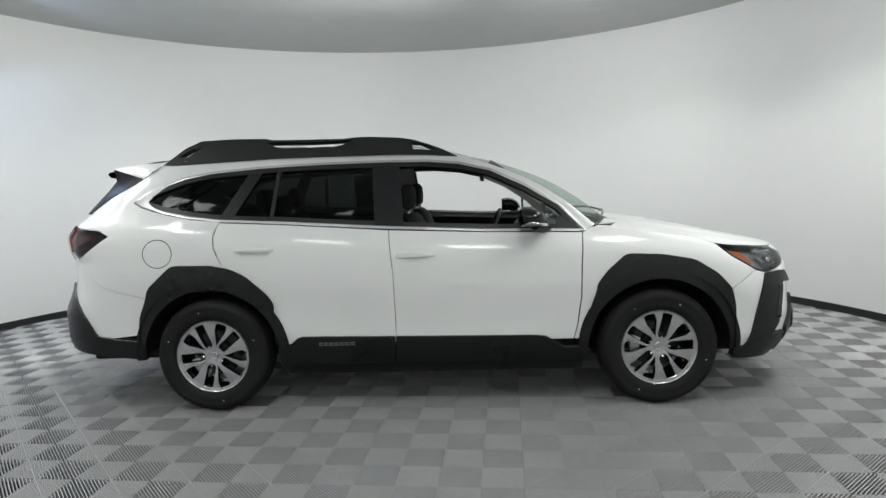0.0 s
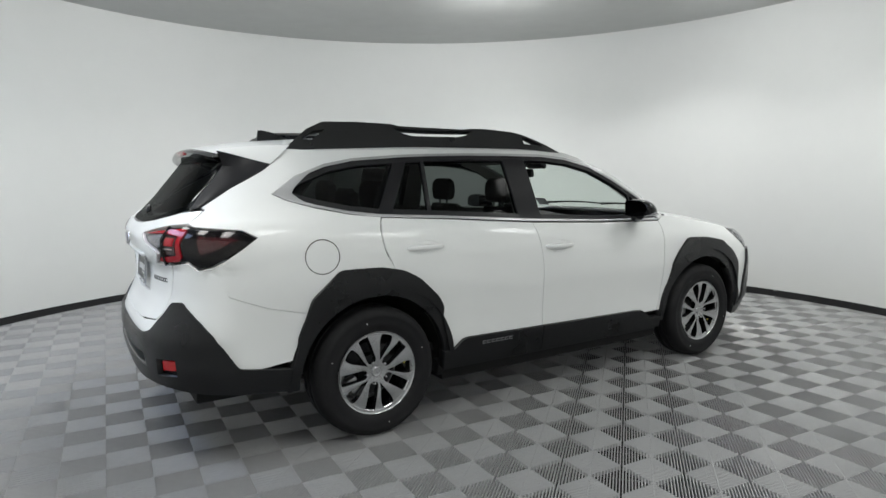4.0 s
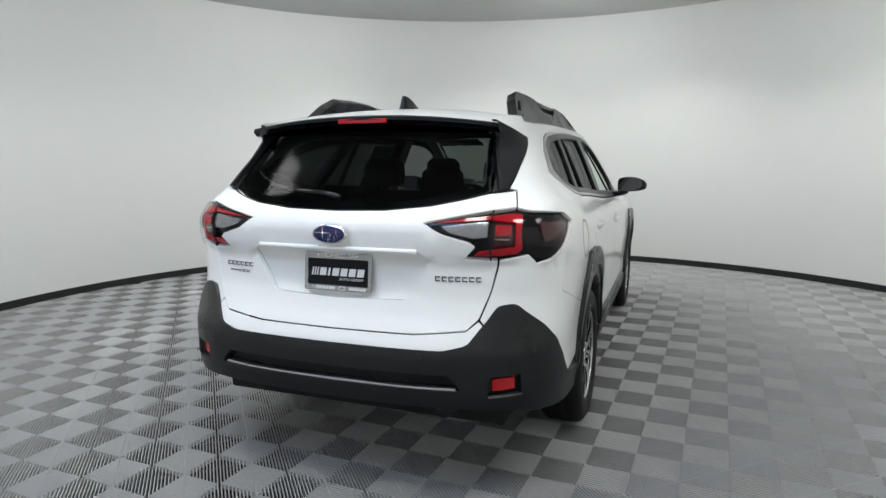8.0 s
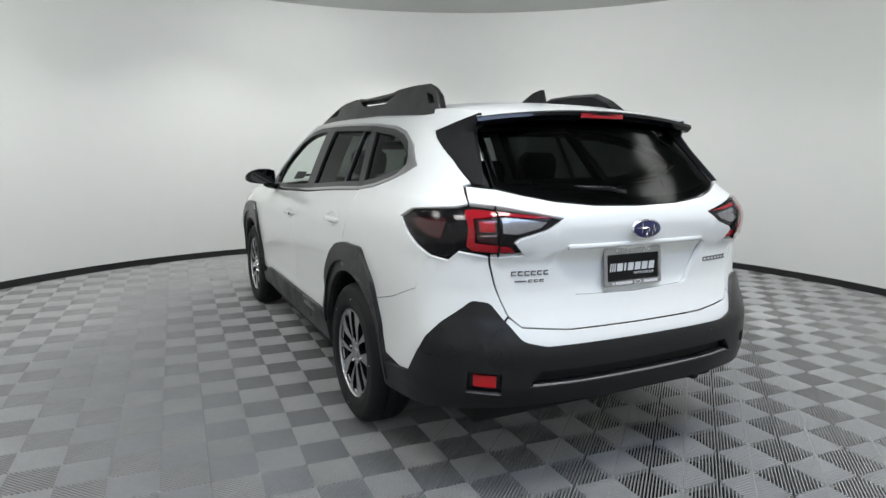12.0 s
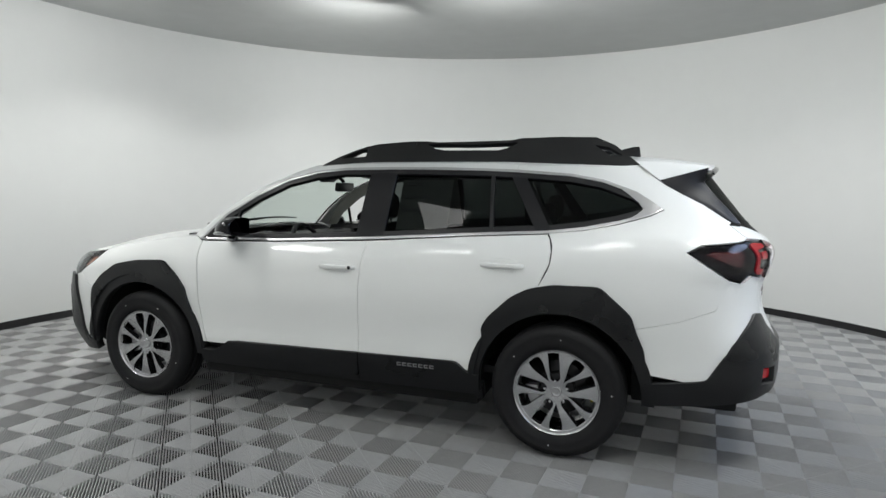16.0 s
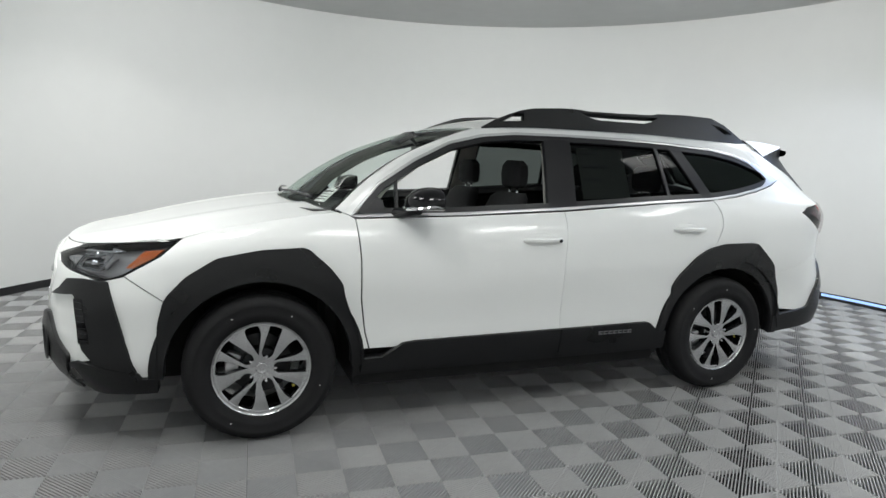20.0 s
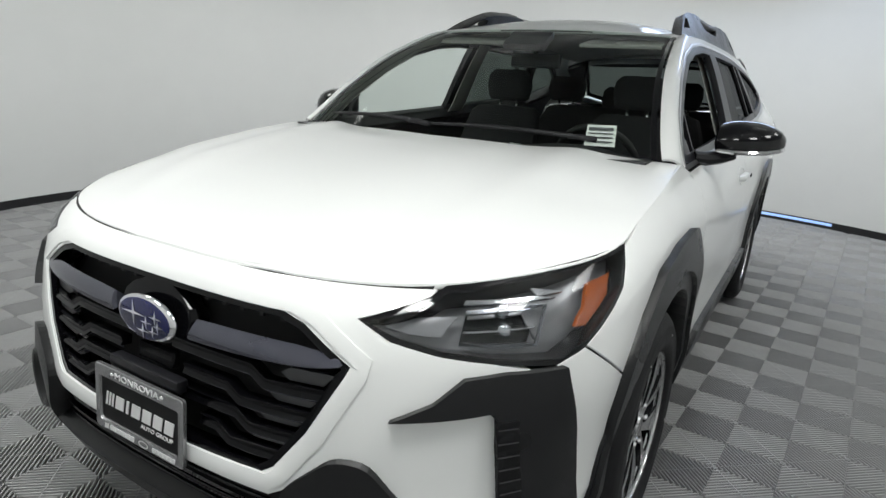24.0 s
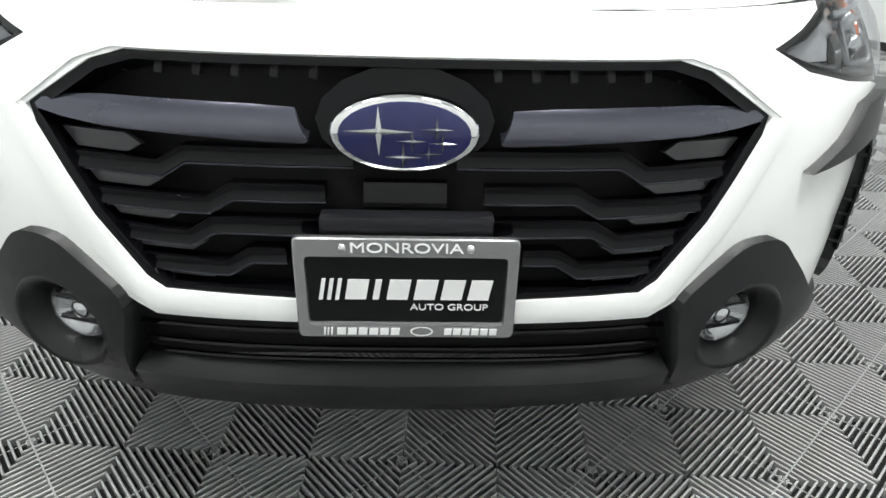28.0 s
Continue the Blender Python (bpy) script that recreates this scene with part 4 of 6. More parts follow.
# black strip set in the bonnet's shut line as painted shade
ribbon("bonnet_gap_shade", front_map, fx((-0.60, 0.9250), (-0.545, 0.9236), (-0.3, 0.9195), (0, 0.9187), (0.3, 0.9195), (0.545, 0.9236), (0.60, 0.9250)), 0.008, DARK, front_bumper, off=-0.004, thick=0.004, label="dark strip painted as the shade in the bonnet gap")

# fog lamps
for i, sgn in enumerate((1, -1)):
    c = wrap_point(FRONT, sgn * (arc_from(FRONT, "y", 0.518, 0.455) + 0.012), 0.453) + Vector((0.014, 0, 0))
    turn = Matrix.Translation(c) @ Matrix.Rotation(-radians(90) + sgn * radians(16), 4, "Z")
    for nm, prof, mt in (("fog_bezel", [(0.086, 0.000), (0.080, 0.008), (0.072, 0.004), (0.060, -0.014), (0.052, -0.022), (0.048, -0.045)], CLAD), ("fog_reflector", [(0.050, -0.03), (0.035, -0.05), (0.0005, -0.058)], FOGIN), ("fog_lens", [(0.049, -0.030), (0.04, -0.020), (0.02, -0.013), (0.0005, -0.011)], LENS)):
        vs, fs = lathe(prof, 28)
        mesh_object(nm, [turn @ Vector(v) for v in vs], fs, mt, fogs[i], smooth=True)
    vs, fs = lathe([(0.016, -0.050), (0.017, -0.034), (0.013, -0.027), (0.0005, -0.025)], 18)
    mesh_object("fog_shield", [turn @ Vector(v) for v in vs], fs, CHROME, fogs[i], smooth=True)
    for zz in (0.020, -0.020):
        bm = bmesh.new()
        box(bm, 0, -0.034, zz, 0.078, 0.010, 0.005, 0.001)
        bmesh.ops.transform(bm, matrix=turn, verts=bm.verts)
        part("fog_bar", bm, SATIN, fogs[i])

# headlamps
LAMPF = [(0.515, 0.868), (0.563, 0.885), (0.611, 0.907), (0.622, 0.922), (0.66, 0.926), (2.02, 0.938), (1.88, 0.954), (1.718, 0.969), (1.80, 0.900), (1.95, 0.813), (2.01, 0.790), (0.745, 0.808), (0.66, 0.822), (0.575, 0.843)]
lamps = panel("headlamp", front_map, fx(*LAMPF), LAMPSHELL, car, mirror=True, off=-0.055, thick=0.005, step=0.03, label="headlamp with clear lens, dark housing and amber side reflector")
for g in panel("lamp_lens", front_map, fx(*LAMPF), LENS, lamps, mirror=True, off=0.002, thick=0.003, step=0.035, round_r=0.01):
    g.visible_shadow = False
ribbon("lamp_rim", front_map, fx(*LAMPF), 0.012, GLOSS, lamps, off=-0.002, thick=0.05, closed=True, mirror=True)
panel("amber_reflector", front_map, fx((1.785, 0.938), (1.87, 0.930), (1.955, 0.845), (1.925, 0.842), (1.83, 0.895)), AMBER, lamps, off=-0.022, thick=0.012, mirror=True, step=0.04, label="amber side reflector")
panel("lamp_bar", front_map, fx((0.66, 0.914), (0.76, 0.9165), (0.80, 0.918), (2.0, 0.926), (2.0, 0.916), (0.80, 0.909), (0.74, 0.906), (0.66, 0.903)), LAMPIN, lamps, off=-0.010, thick=0.012, mirror=True, step=0.03, label="bright daytime running strip")
panel("lamp_inner_shell", front_map, fx((0.545, 0.866), (0.60, 0.893), (0.665, 0.897), (0.655, 0.850), (0.60, 0.853)), LAMPSHELL, lamps, off=-0.030, thick=0.010, mirror=True, step=0.03, label="pale grey inner lamp shell")
panel("projector_cover", front_map, fx((0.675, 0.892), (0.785, 0.898), (0.79, 0.832), (0.69, 0.842)), GLOSS, lamps, off=-0.034, thick=0.012, mirror=True, step=0.03)
ribbon("projector_bezel", front_map, fx((0.675, 0.894), (0.785, 0.900), (0.795, 0.830), (0.685, 0.840)), 0.008, LAMPIN, lamps, off=-0.020, thick=0.016, closed=True, mirror=True, label="bright projector bezel")
panel("lamp_shelf", front_map, fx((0.68, 0.866), (0.79, 0.868), (0.79, 0.861), (0.68, 0.858)), LAMPIN, lamps, off=-0.024, thick=0.010, mirror=True, step=0.03)
panel("lamp_fin", front_map, fx((0.802, 0.896), (2.045, 0.898), (2.045, 0.832), (0.802, 0.832)), LAMPSHELL, lamps, off=-0.030, thick=0.012, mirror=True, step=0.03)
for i, sgn in enumerate((1, -1)):
    for yy, zz in ((0.725, 0.882), (0.74, 0.848)):
        c = wrap_point(FRONT, sgn * arc_from(FRONT, "y", yy, zz), zz) - Vector((0.026, sgn * 0.010, 0))
        turn = Matrix.Translation(c) @ Matrix.Rotation(-radians(90) + sgn * radians(20), 4, "Z")
        vs, fs = lathe([(0.017, -0.02), (0.016, -0.006), (0.011, 0.0), (0.0005, 0.002)], 20)
        mesh_object("projector", [turn @ Vector(v) for v in vs], fs, LAMPIN, lamps[i], smooth=True)

# tail end
RECESS = [(0, 1.010), (0.362, 1.018), (0.408, 0.986), (0.35, 0.896), (0.318, 0.835), (0.295, 0.822), (0, 0.812)]
gate = [(0, 1.170), (0.22, 1.175), (0.40, 1.193), (0.52, 1.217), (0.60, 1.238), (0.695, 1.249), (0.718, 1.19), (0.629, 1.179), (0.393, 1.133), (0.466, 1.087), (0.567, 1.058), (0.588, 1.040), (0.543, 0.991), (0.666, 0.986), (0.64, 0.872), (0.60, 0.760), (0.557, 0.719), (0.354, 0.698), (0, 0.694)]
tailgate = panel("tailgate", rear_map, sym(rx(*gate)), PAINT, car, holes=[sym(rx(*RECESS))], step=0.045, thick=0.022, label="white painted tailgate")
panel("plate_recess", rear_map, sym(rx(*[(y * 1.01, 0.915 + (z - 0.915) * 1.03) for y, z in RECESS])), PAINT, tailgate, off=-0.022, thick=0.005, step=0.05)
vs, fs = tube([rear_map(arc_from(REAR, "y", -0.36 + 0.72 * i / 14, 1.016), 1.016) + Vector((-0.004, 0, 0.002)) for i in range(15)], 0.010, 8)
mesh_object("gate_handle_strip", vs, fs, PAINT, tailgate, smooth=True)
rw = panel("rear_window", rear_map, sym(rx((0, 1.174), (0.22, 1.179), (0.40, 1.197), (0.52, 1.221), (0.612, 1.25), (0.565, 1.505), (0, 1.525))), REARTINT, tailgate, off=-0.004, thick=0.004, step=0.07, label="dark tinted rear window")
rw.visible_shadow = False
ribbon("rear_window_edge", rear_map, sym(rx((0, 1.186), (0.22, 1.191), (0.395, 1.209), (0.51, 1.233), (0.590, 1.258), (0.552, 1.495), (0, 1.51))), 0.030, GLOSS, tailgate, off=-0.006, thick=0.004, closed=True)
panel("rear_pillar_cover", rear_map, rx((0.614, 1.249), (0.695, 1.251), (-2.19, 1.259), (-2.03, 1.359), (-1.85, 1.450), (0.57, 1.50)), SATIN, tailgate, mirror=True, off=-0.004, thick=0.02, step=0.04, label="black inner pillar cover")
lampR = [(0.397, 1.130), (0.629, 1.175), (0.72, 1.184), (-2.239, 1.172), (-2.045, 1.153), (-1.983, 1.12), (-2.188, 0.987), (-2.239, 0.976), (0.775, 1.012), (0.66, 0.990), (0.549, 0.996), (0.592, 1.040), (0.567, 1.063), (0.466, 1.091)]
tl = panel("tail_lamp", rear_map, rx(*lampR), GLOSS, car, mirror=True, off=-0.012, thick=0.012, step=0.03, label="tail lamp with red light frame and clear inner strip in gloss black")
for g in panel("lamp_lens", rear_map, rx(*lampR), REARLENS, tl, mirror=True, off=0.006, thick=0.012, step=0.035, round_r=0.008):
    g.visible_shadow = False
panel("red_light", rear_map, rx((0.42, 1.137), (0.629, 1.164), (0.72, 1.172), (0.748, 1.165), (0.755, 1.03), (0.735, 1.010), (0.665, 1.003), (0.575, 1.003), (0.60, 1.024), (0.655, 1.032), (0.726, 1.042), (0.728, 1.134), (0.629, 1.146), (0.52, 1.137)), REDLENS, tl, mirror=True, off=-0.004, thick=0.008, step=0.03, label="red C-shaped light frame")
panel("clear_strip", rear_map, rx((0.457, 1.124), (0.60, 1.142), (0.635, 1.143), (0.635, 1.078), (0.58, 1.071), (0.49, 1.096)), LAMPCLEAR, tl, mirror=True, off=-0.006, thick=0.006, step=0.03, label="clear reversing light strip")
panel("brake_light", rear_map, rx((0.652, 1.140), (0.724, 1.134), (0.722, 1.048), (0.652, 1.040)), MAROON, tl, mirror=True, off=-0.007, thick=0.005, step=0.03)
panel("brake_light", rear_map, rx((0.660, 1.130), (0.716, 1.127), (0.716, 1.084), (0.660, 1.084)), REDLENS, tl, mirror=True, off=-0.003, thick=0.006, step=0.02, label="red brake light")
panel("lamp_bezel", rear_map, rx((0.656, 1.076), (0.712, 1.074), (0.712, 1.066), (0.656, 1.068)), CHROME, tl, mirror=True, off=-0.003, thick=0.006, step=0.02)
panel("side_reflector", rear_map, rx((-2.235, 1.135), (-2.10, 1.130), (-2.06, 1.115), (-2.19, 1.06), (-2.235, 1.05)), MAROON, tl, mirror=True, off=-0.005, thick=0.006, step=0.03, label="dark red side marker")
ribbon("lamp_seam", rear_map, rx((0.643, 1.176), (0.640, 0.992)), 0.007, GLOSS, tl, off=0.008, thick=0.01, mirror=True)
rb = sym(rx((0, 0.643), (0.48, 0.646), (0.567, 0.667), (0.622, 0.746), (0.663, 0.812), (0.725, 0.821), (-2.284, 0.790), (-2.195, 0.670), (-2.093, 0.503), (-2.06, 0.496), (-1.80, 0.457), (-1.807, 0.342), (-2.086, 0.372), (-2.27, 0.395), (0.70, 0.415), (0.55, 0.42), (0, 0.415)))
SLOT = sym(rx((0, 0.545), (0.50, 0.552), (0.53, 0.520), (0.545, 0.497), (0, 0.490)))
rear_bumper = panel("rear_bumper", rear_map, rb, CLAD, car, holes=[SLOT] + [rx(*[(s * y, z) for y, z in ((0.650, 0.548), (0.755, 0.555), (0.760, 0.480), (0.650, 0.472))]) for s in (1, -1)], off=0.016, thick=0.05, step=0.04, round_r=0.018, label="black plastic rear bumper")
panel("bumper_slot", rear_map, [(a * 1.01, b) for a, b in SLOT], DARK, rear_bumper, off=-0.03, thick=0.005)
ribbon("bumper_strip", rear_map, rx((-0.53, 0.492), (-0.3, 0.487), (0, 0.486), (0.3, 0.487), (0.53, 0.492)), 0.020, SATINCHROME, rear_bumper, off=0.010, thick=0.02, label="satin grey strip under the bumper slot")
panel("reflector_pocket", rear_map, rx((0.645, 0.552), (0.76, 0.558), (0.765, 0.476), (0.645, 0.468)), SATIN, rear_bumper, mirror=True, off=-0.02, thick=0.006, step=0.03)
panel("reflector", rear_map, rx((0.662, 0.538), (0.745, 0.545), (0.745, 0.496), (0.664, 0.488)), REDREFL, rear_bumper, mirror=True, off=-0.004, thick=0.014, step=0.03, label="red rear reflector")
emblem(-2.446, 1.079, 0.080, 0.0395, -1, tailgate)


# spoiler
def spoiler(bm):
    n = 20
    rows = []
    for i in range(n + 1):
        v = -1 + 2 * i / n
        y = v * 0.585
        bow = 0.05 * (1 - abs(v) ** 2.5)
        zt = 1.528 + 0.040 * (1 - abs(v) ** 2.2)
        rows.append([bm.verts.new(c) for c in ((-1.86 - 0.01 * bow, y, zt + 0.038), (-2.0 - bow, y, zt + 0.012), (-2.085 - bow, y, zt - 0.006))])
    for a, b in zip(rows, rows[1:]):
        for k in range(2):
            bm.faces.new((a[k], a[k + 1], b[k + 1], b[k]))


bm = bmesh.new()
spoiler(bm)
part("spoiler", bm, PAINT, tailgate, "white roof spoiler lip", angle=40)


def spoiler_under(bm):
    n = 20
    rows = []
    for i in range(n + 1):
        v = -1 + 2 * i / n
        y = v * 0.60
        bow = 0.05 * (1 - abs(v) ** 2.5)
        zt = 1.528 + 0.040 * (1 - abs(v) ** 2.2)
        rows.append([bm.verts.new(c) for c in ((-2.083 - bow, y * 0.985, zt - 0.0065), (-2.100 - bow, y, zt - 0.012), (-2.105 - bow, y, zt - 0.026), (-2.085 - bow, y, zt - 0.046), (-2.0, y, zt - 0.055), (-1.9, y * 0.98, zt - 0.03))])
    for a, b in zip(rows, rows[1:]):
        for k in range(5):
            bm.faces.new((a[k], a[k + 1], b[k + 1], b[k]))


bm = bmesh.new()
spoiler_under(bm)
part("spoiler_underside", bm, GLOSS, tailgate, "gloss black spoiler underside", angle=40)
bm = bmesh.new()
box(bm, -2.148, 0, 1.538, 0.012, 0.235, 0.020, 0.004)
part("brake_light", bm, REDLENS, tailgate, "red high brake light")


def spoiler_side(bm):
    """Side blade of the spoiler that runs down the window's edge to the tailgate."""
    seam = [(-1.840, 1.468), (-1.885, 1.438), (-1.955, 1.400), (-2.055, 1.348), (-2.188, 1.262)]
    edge = [(-2.075, 0.578, 1.536), (-2.056, 0.590, 1.462), (-2.112, 0.606, 1.392), (-2.175, 0.630, 1.322), (-2.232, 0.655, 1.254)]
    rows = []
    for (x, z), e in zip(seam, edge):
        o = Vector((x, W(x, z) + 0.003, z))
        e = Vector(e)
        row = [o - Vector((0, 0.02, 0))] + [o.lerp(e, k / 4) + Vector((0, 0.006 * math.sin(math.pi * k / 4), 0)) for k in range(5)]
        rows.append([bm.verts.new(c) for c in row + [e + Vector((-0.003, -0.012, 0)), e + Vector((0.05, -0.045, -0.01))]])
    for a, b in zip(rows, rows[1:]):
        for k in range(len(a) - 1):
            bm.faces.new((a[k], a[k + 1], b[k + 1], b[k]))


def spoiler_cheek(bm):
    """White skin between the roof's edge and the black blade."""
    a, b = Vector((-1.838, W(-1.838, 1.470) + 0.002, 1.470)), Vector((-2.072, 0.578, 1.538))
    rows = []
    for k in range(7):
        t = k / 6
        low = a.lerp(b, t)
        top = Vector((-1.715 - 0.365 * t, 0.600 - 0.032 * t, 1.570 - 0.026 * t * t))
        rows.append([bm.verts.new(c) for c in (low - Vector((0, 0.02, 0.004)), low, low.lerp(top, 0.5) + Vector((0, 0.012 * (1 - t), 0)), top)])
    for p, q in zip(rows, rows[1:]):
        for k in range(3):
            bm.faces.new((p[k], p[k + 1], q[k + 1], q[k]))


both("spoiler_side", spoiler_side, PILLAR, tailgate, "satin black spoiler side blade", angle=25)
both("spoiler_cheek", spoiler_cheek, PAINT, tailgate, angle=40)
# rear wiper
vs, fs = tube([(-2.325, 0.02, 1.195), (-2.332, 0.02, 1.218), (-2.326, 0.10, 1.234), (-2.299, 0.25, 1.242), (-2.271, 0.36, 1.240), (-2.235, 0.455, 1.232)], [0.016, 0.016, 0.013, 0.011, 0.009, 0.006], 8)
mesh_object("rear_wiper", vs, fs, SLAT, tailgate, "black rear wiper", smooth=True)

# ---- car: wheels ----
def build_wheel(side):
    vs, fs = lathe([(0.215, 0.060), (0.205, 0.02), (0.20, -0.08), (0.21, -0.095)], 40)
    wheel = mesh_object("wheel", vs, fs, POCKET, None, "alloy wheel with machined spokes and black pockets", smooth=True)
    prof = [(0.2285, 0.080), (0.2300, 0.094), (0.2345, 0.102), (0.243, 0.1045), (0.246, 0.108), (0.275, 0.1125), (0.305, 0.1105), (0.309, 0.1125), (0.330, 0.101), (0.345, 0.088), (0.3535, 0.070), (0.356, 0.050), (0.3565, 0.034), (0.350, 0.032), (0.350, 0.026), (0.357, 0.024), (0.357, -0.024), (0.350, -0.026), (0.350, -0.032), (0.3565, -0.034), (0.354, -0.070), (0.340, -0.095), (0.290, -0.112), (0.232, -0.102), (0.214, -0.090)]
    n, seg = len(prof), 120
    vs, fs = lathe(prof, seg)
    for i in range(seg):
        if i % 3 == 0:
            for j in (9, 10, 11, 12, 19, 20, 21):
                r, y = prof[j]
                k = (r - 0.0022) / r
                v = vs[i * n + j]
                vs[i * n + j] = (v[0] * k, v[1], v[2] * k)
    mesh_object("tyre", vs, fs, RUBBER, wheel, "black rubber tyre with block tread", smooth=True)
    vs, fs = lathe([(0.207, 0.080), (0.216, 0.0890), (0.223, 0.0900), (0.2275, 0.0925), (0.2305, 0.0985), (0.2295, 0.1000)], 64)
    mesh_object("rim_lip", vs, fs, MACHINED, wheel, "machined bright rim lip", smooth=True)
    # broad and pointed spokes by turns, parted by lug slots and teardrop openings
    def slot_half(r):
        return 0.0 if r < 0.054 else min(0.0125 + (r - 0.054) * 0.8, 0.0265 + 0.022 * (r - 0.06))

    def drop_half(r):
        return 0.0 if r < 0.064 else min(0.36 * (r - 0.064) ** 1.03, 0.0345) if r < 0.192 else 0.0345 - 30 * (r - 0.192) ** 2

    def edge(angle, r, h):
        a = radians(angle)
        return (-(r * math.cos(a) - h * math.sin(a)), r * math.sin(a) + h * math.cos(a))

    reach = (0.020, 0.045, 0.0535, 0.056, 0.062, 0.066, 0.075, 0.085, 0.10, 0.12, 0.14, 0.16, 0.18, 0.196, 0.206, 0.2115, 0.2125, 0.2205)
    shapes = []
    for name, low, low_half, high, high_half in (("broad", -23.0, drop_half, 17.5, slot_half), ("pointed", 17.5, slot_half, 49.0, drop_half)):
        sv, sf, mats = [], [], []
        for r in reach:
            y = 0.074 + 0.015 * min(1.0, (r / 0.15) ** 0.7) + (0.002 if r > 0.21 else 0.0)
            l, h = low_half(r) if r < 0.212 else 0.0, high_half(r) if r < 0.212 else 0.0
            p, q = edge(low, r, l), edge(high, r, -h)
            mid = ((p[0] + q[0]) / 2, (p[1] + q[1]) / 2)
            k = max(r / max(math.hypot(*mid), 0.001), 1.0) if r > 0.2 else 1.0
            pl, ql = edge(low, r, max(l - 0.003, 0.0)), edge(high, r, -max(h - 0.003, 0.0))
            sv += [(p[0], y, p[1]), (mid[0] * k, y + 0.0006, mid[1] * k), (q[0], y, q[1]), (ql[0], y - 0.036, ql[1]), (pl[0], y - 0.036, pl[1])]
        for i in range(len(reach) - 1):
            for k in range(5):
                k2 = (k + 1) % 5
                sf.append((i * 5 + k2, i * 5 + k, i * 5 + 5 + k, i * 5 + 5 + k2))
                mats.append(0 if k < 2 else 1)
        me = bpy.data.meshes.new("spoke")
        me.from_pydata(sv, [], sf)
        me.materials.append(MACHINED)
        me.materials.append(POCKET)
        me.polygons.foreach_set("material_index", mats)
        me.update()
        shapes.append(me)
    for i in range(5):
        for me in shapes:
            ob = new("spoke", me)
            ob.parent = wheel
            ob.matrix_local = Matrix.Rotation(radians(72 * i + 270), 4, "Y")
    vs, fs = lathe([(0.030, 0.070), (0.028, 0.083), (0.024, 0.087), (0.019, 0.083), (0.012, 0.082), (0.0005, 0.084)], 32)
    mesh_object("hub_cap", vs, fs, MACHINED, wheel, "round bright hub cap", smooth=True)
    vs, fs = lathe([(0.0085, 0.060), (0.0085, 0.084), (0.006, 0.090), (0.0005, 0.0905)], 6)
    nut = bpy.data.meshes.new("lug_nut")
    nut.from_pydata(vs, [], fs)
    nut.materials.append(CHROME)
    for i in range(5):
        a = radians(180 - (270 + 17.5 + 72 * i))
        ob = new("lug_nut", nut)
        ob.parent = wheel
        ob.location = (0.062 * math.cos(a), 0.002, 0.062 * math.sin(a))
    vs, fs = lathe([(0.148, -0.030), (0.148, -0.012), (0.09, -0.012), (0.085, 0.03), (0.05, 0.03)], 40)
    mesh_object("brake_disc", vs, fs, LAMPGREY, wheel, "steel brake disc")
    bm = bmesh.new()
    for k in range(5):
        a = radians(-22 + 11 * k)
        box(bm, 0.135 * math.cos(a), 0.018, 0.135 * math.sin(a), 0.06, 0.055, 0.035, 0.008, (0, -math.degrees(a), 0))
    part("brake_caliper", bm, SATINCHROME, wheel, "grey brake caliper")
    bm = bmesh.new()
    box(bm, -0.150, 0.0500, -0.108, 0.012, 0.002, 0.012, 0.0)
    part("paint_mark", bm, YELLOW, wheel, "small yellow paint mark")
    bm = bmesh.new()
    for a in (62, 118, 200, 300):
        box(bm, 0.285 * math.cos(radians(a)), 0.1125, 0.285 * math.sin(radians(a)), 0.005, 0.001, 0.005, 0.0)
    part("tyre_mark", bm, PAPER, wheel)
    return wheel


wheel = build_wheel(1)
wheel.parent = car
first = True
for x, s, turn in ((1.3725, 1, 0), (1.3725, -1, 4), (-1.3725, 1, 24), (-1.3725, -1, 41)):
    m = Matrix.Translation((x, s * 0.797, 0.3555)) @ Matrix.Rotation(0 if s > 0 else math.pi, 4, "Z") @ Matrix.Rotation(radians(turn), 4, "Y")
    if first:
        wheel.matrix_basis = m
        first = False
    else:
        copy_thing(wheel, m)

# wheel housings, underbody and inner shell
for x in (1.3725, -1.3725):
    for s in (1, -1):
        vs, fs = [], []
        n = 18
        for i in range(n + 1):
            a = radians(1 + 178 * i / n)
            vs += [(x + 0.435 * math.cos(a), s * 0.885, 0.36 + 0.45 * math.sin(a)), (x + 0.435 * math.cos(a), s * 0.45, 0.36 + 0.45 * math.sin(a))]
        fs = [(2 * i, 2 * i + 1, 2 * i + 3, 2 * i + 2) for i in range(n)] + [tuple(2 * i + 1 for i in range(n + 1))]
        mesh_object("wheel_housing", vs, fs, DARK, car)
bm = bmesh.new()
box(bm, -0.0, 0, 0.315, 1.86, 1.66, 0.21, 0.02)
box(bm, -2.0, 0, 0.43, 0.52, 1.36, 0.28, 0.02)
box(bm, 1.88, 0, 0.41, 0.50, 1.10, 0.36, 0.03)
box(bm, 1.37, 0, 0.49, 0.95, 0.86, 0.54, 0.03)
box(bm, -1.37, 0, 0.42, 0.9, 0.86, 0.38, 0.03)
part("underbody", bm, DARK, car, "dark underbody")
vs, fs = tube([(-1.6, -0.42, 0.30), (-2.1, -0.45, 0.34), (-2.36, -0.45, 0.37)], 0.035, 10)
mesh_object("exhaust_pipe", vs, fs, SATIN, car, smooth=True)


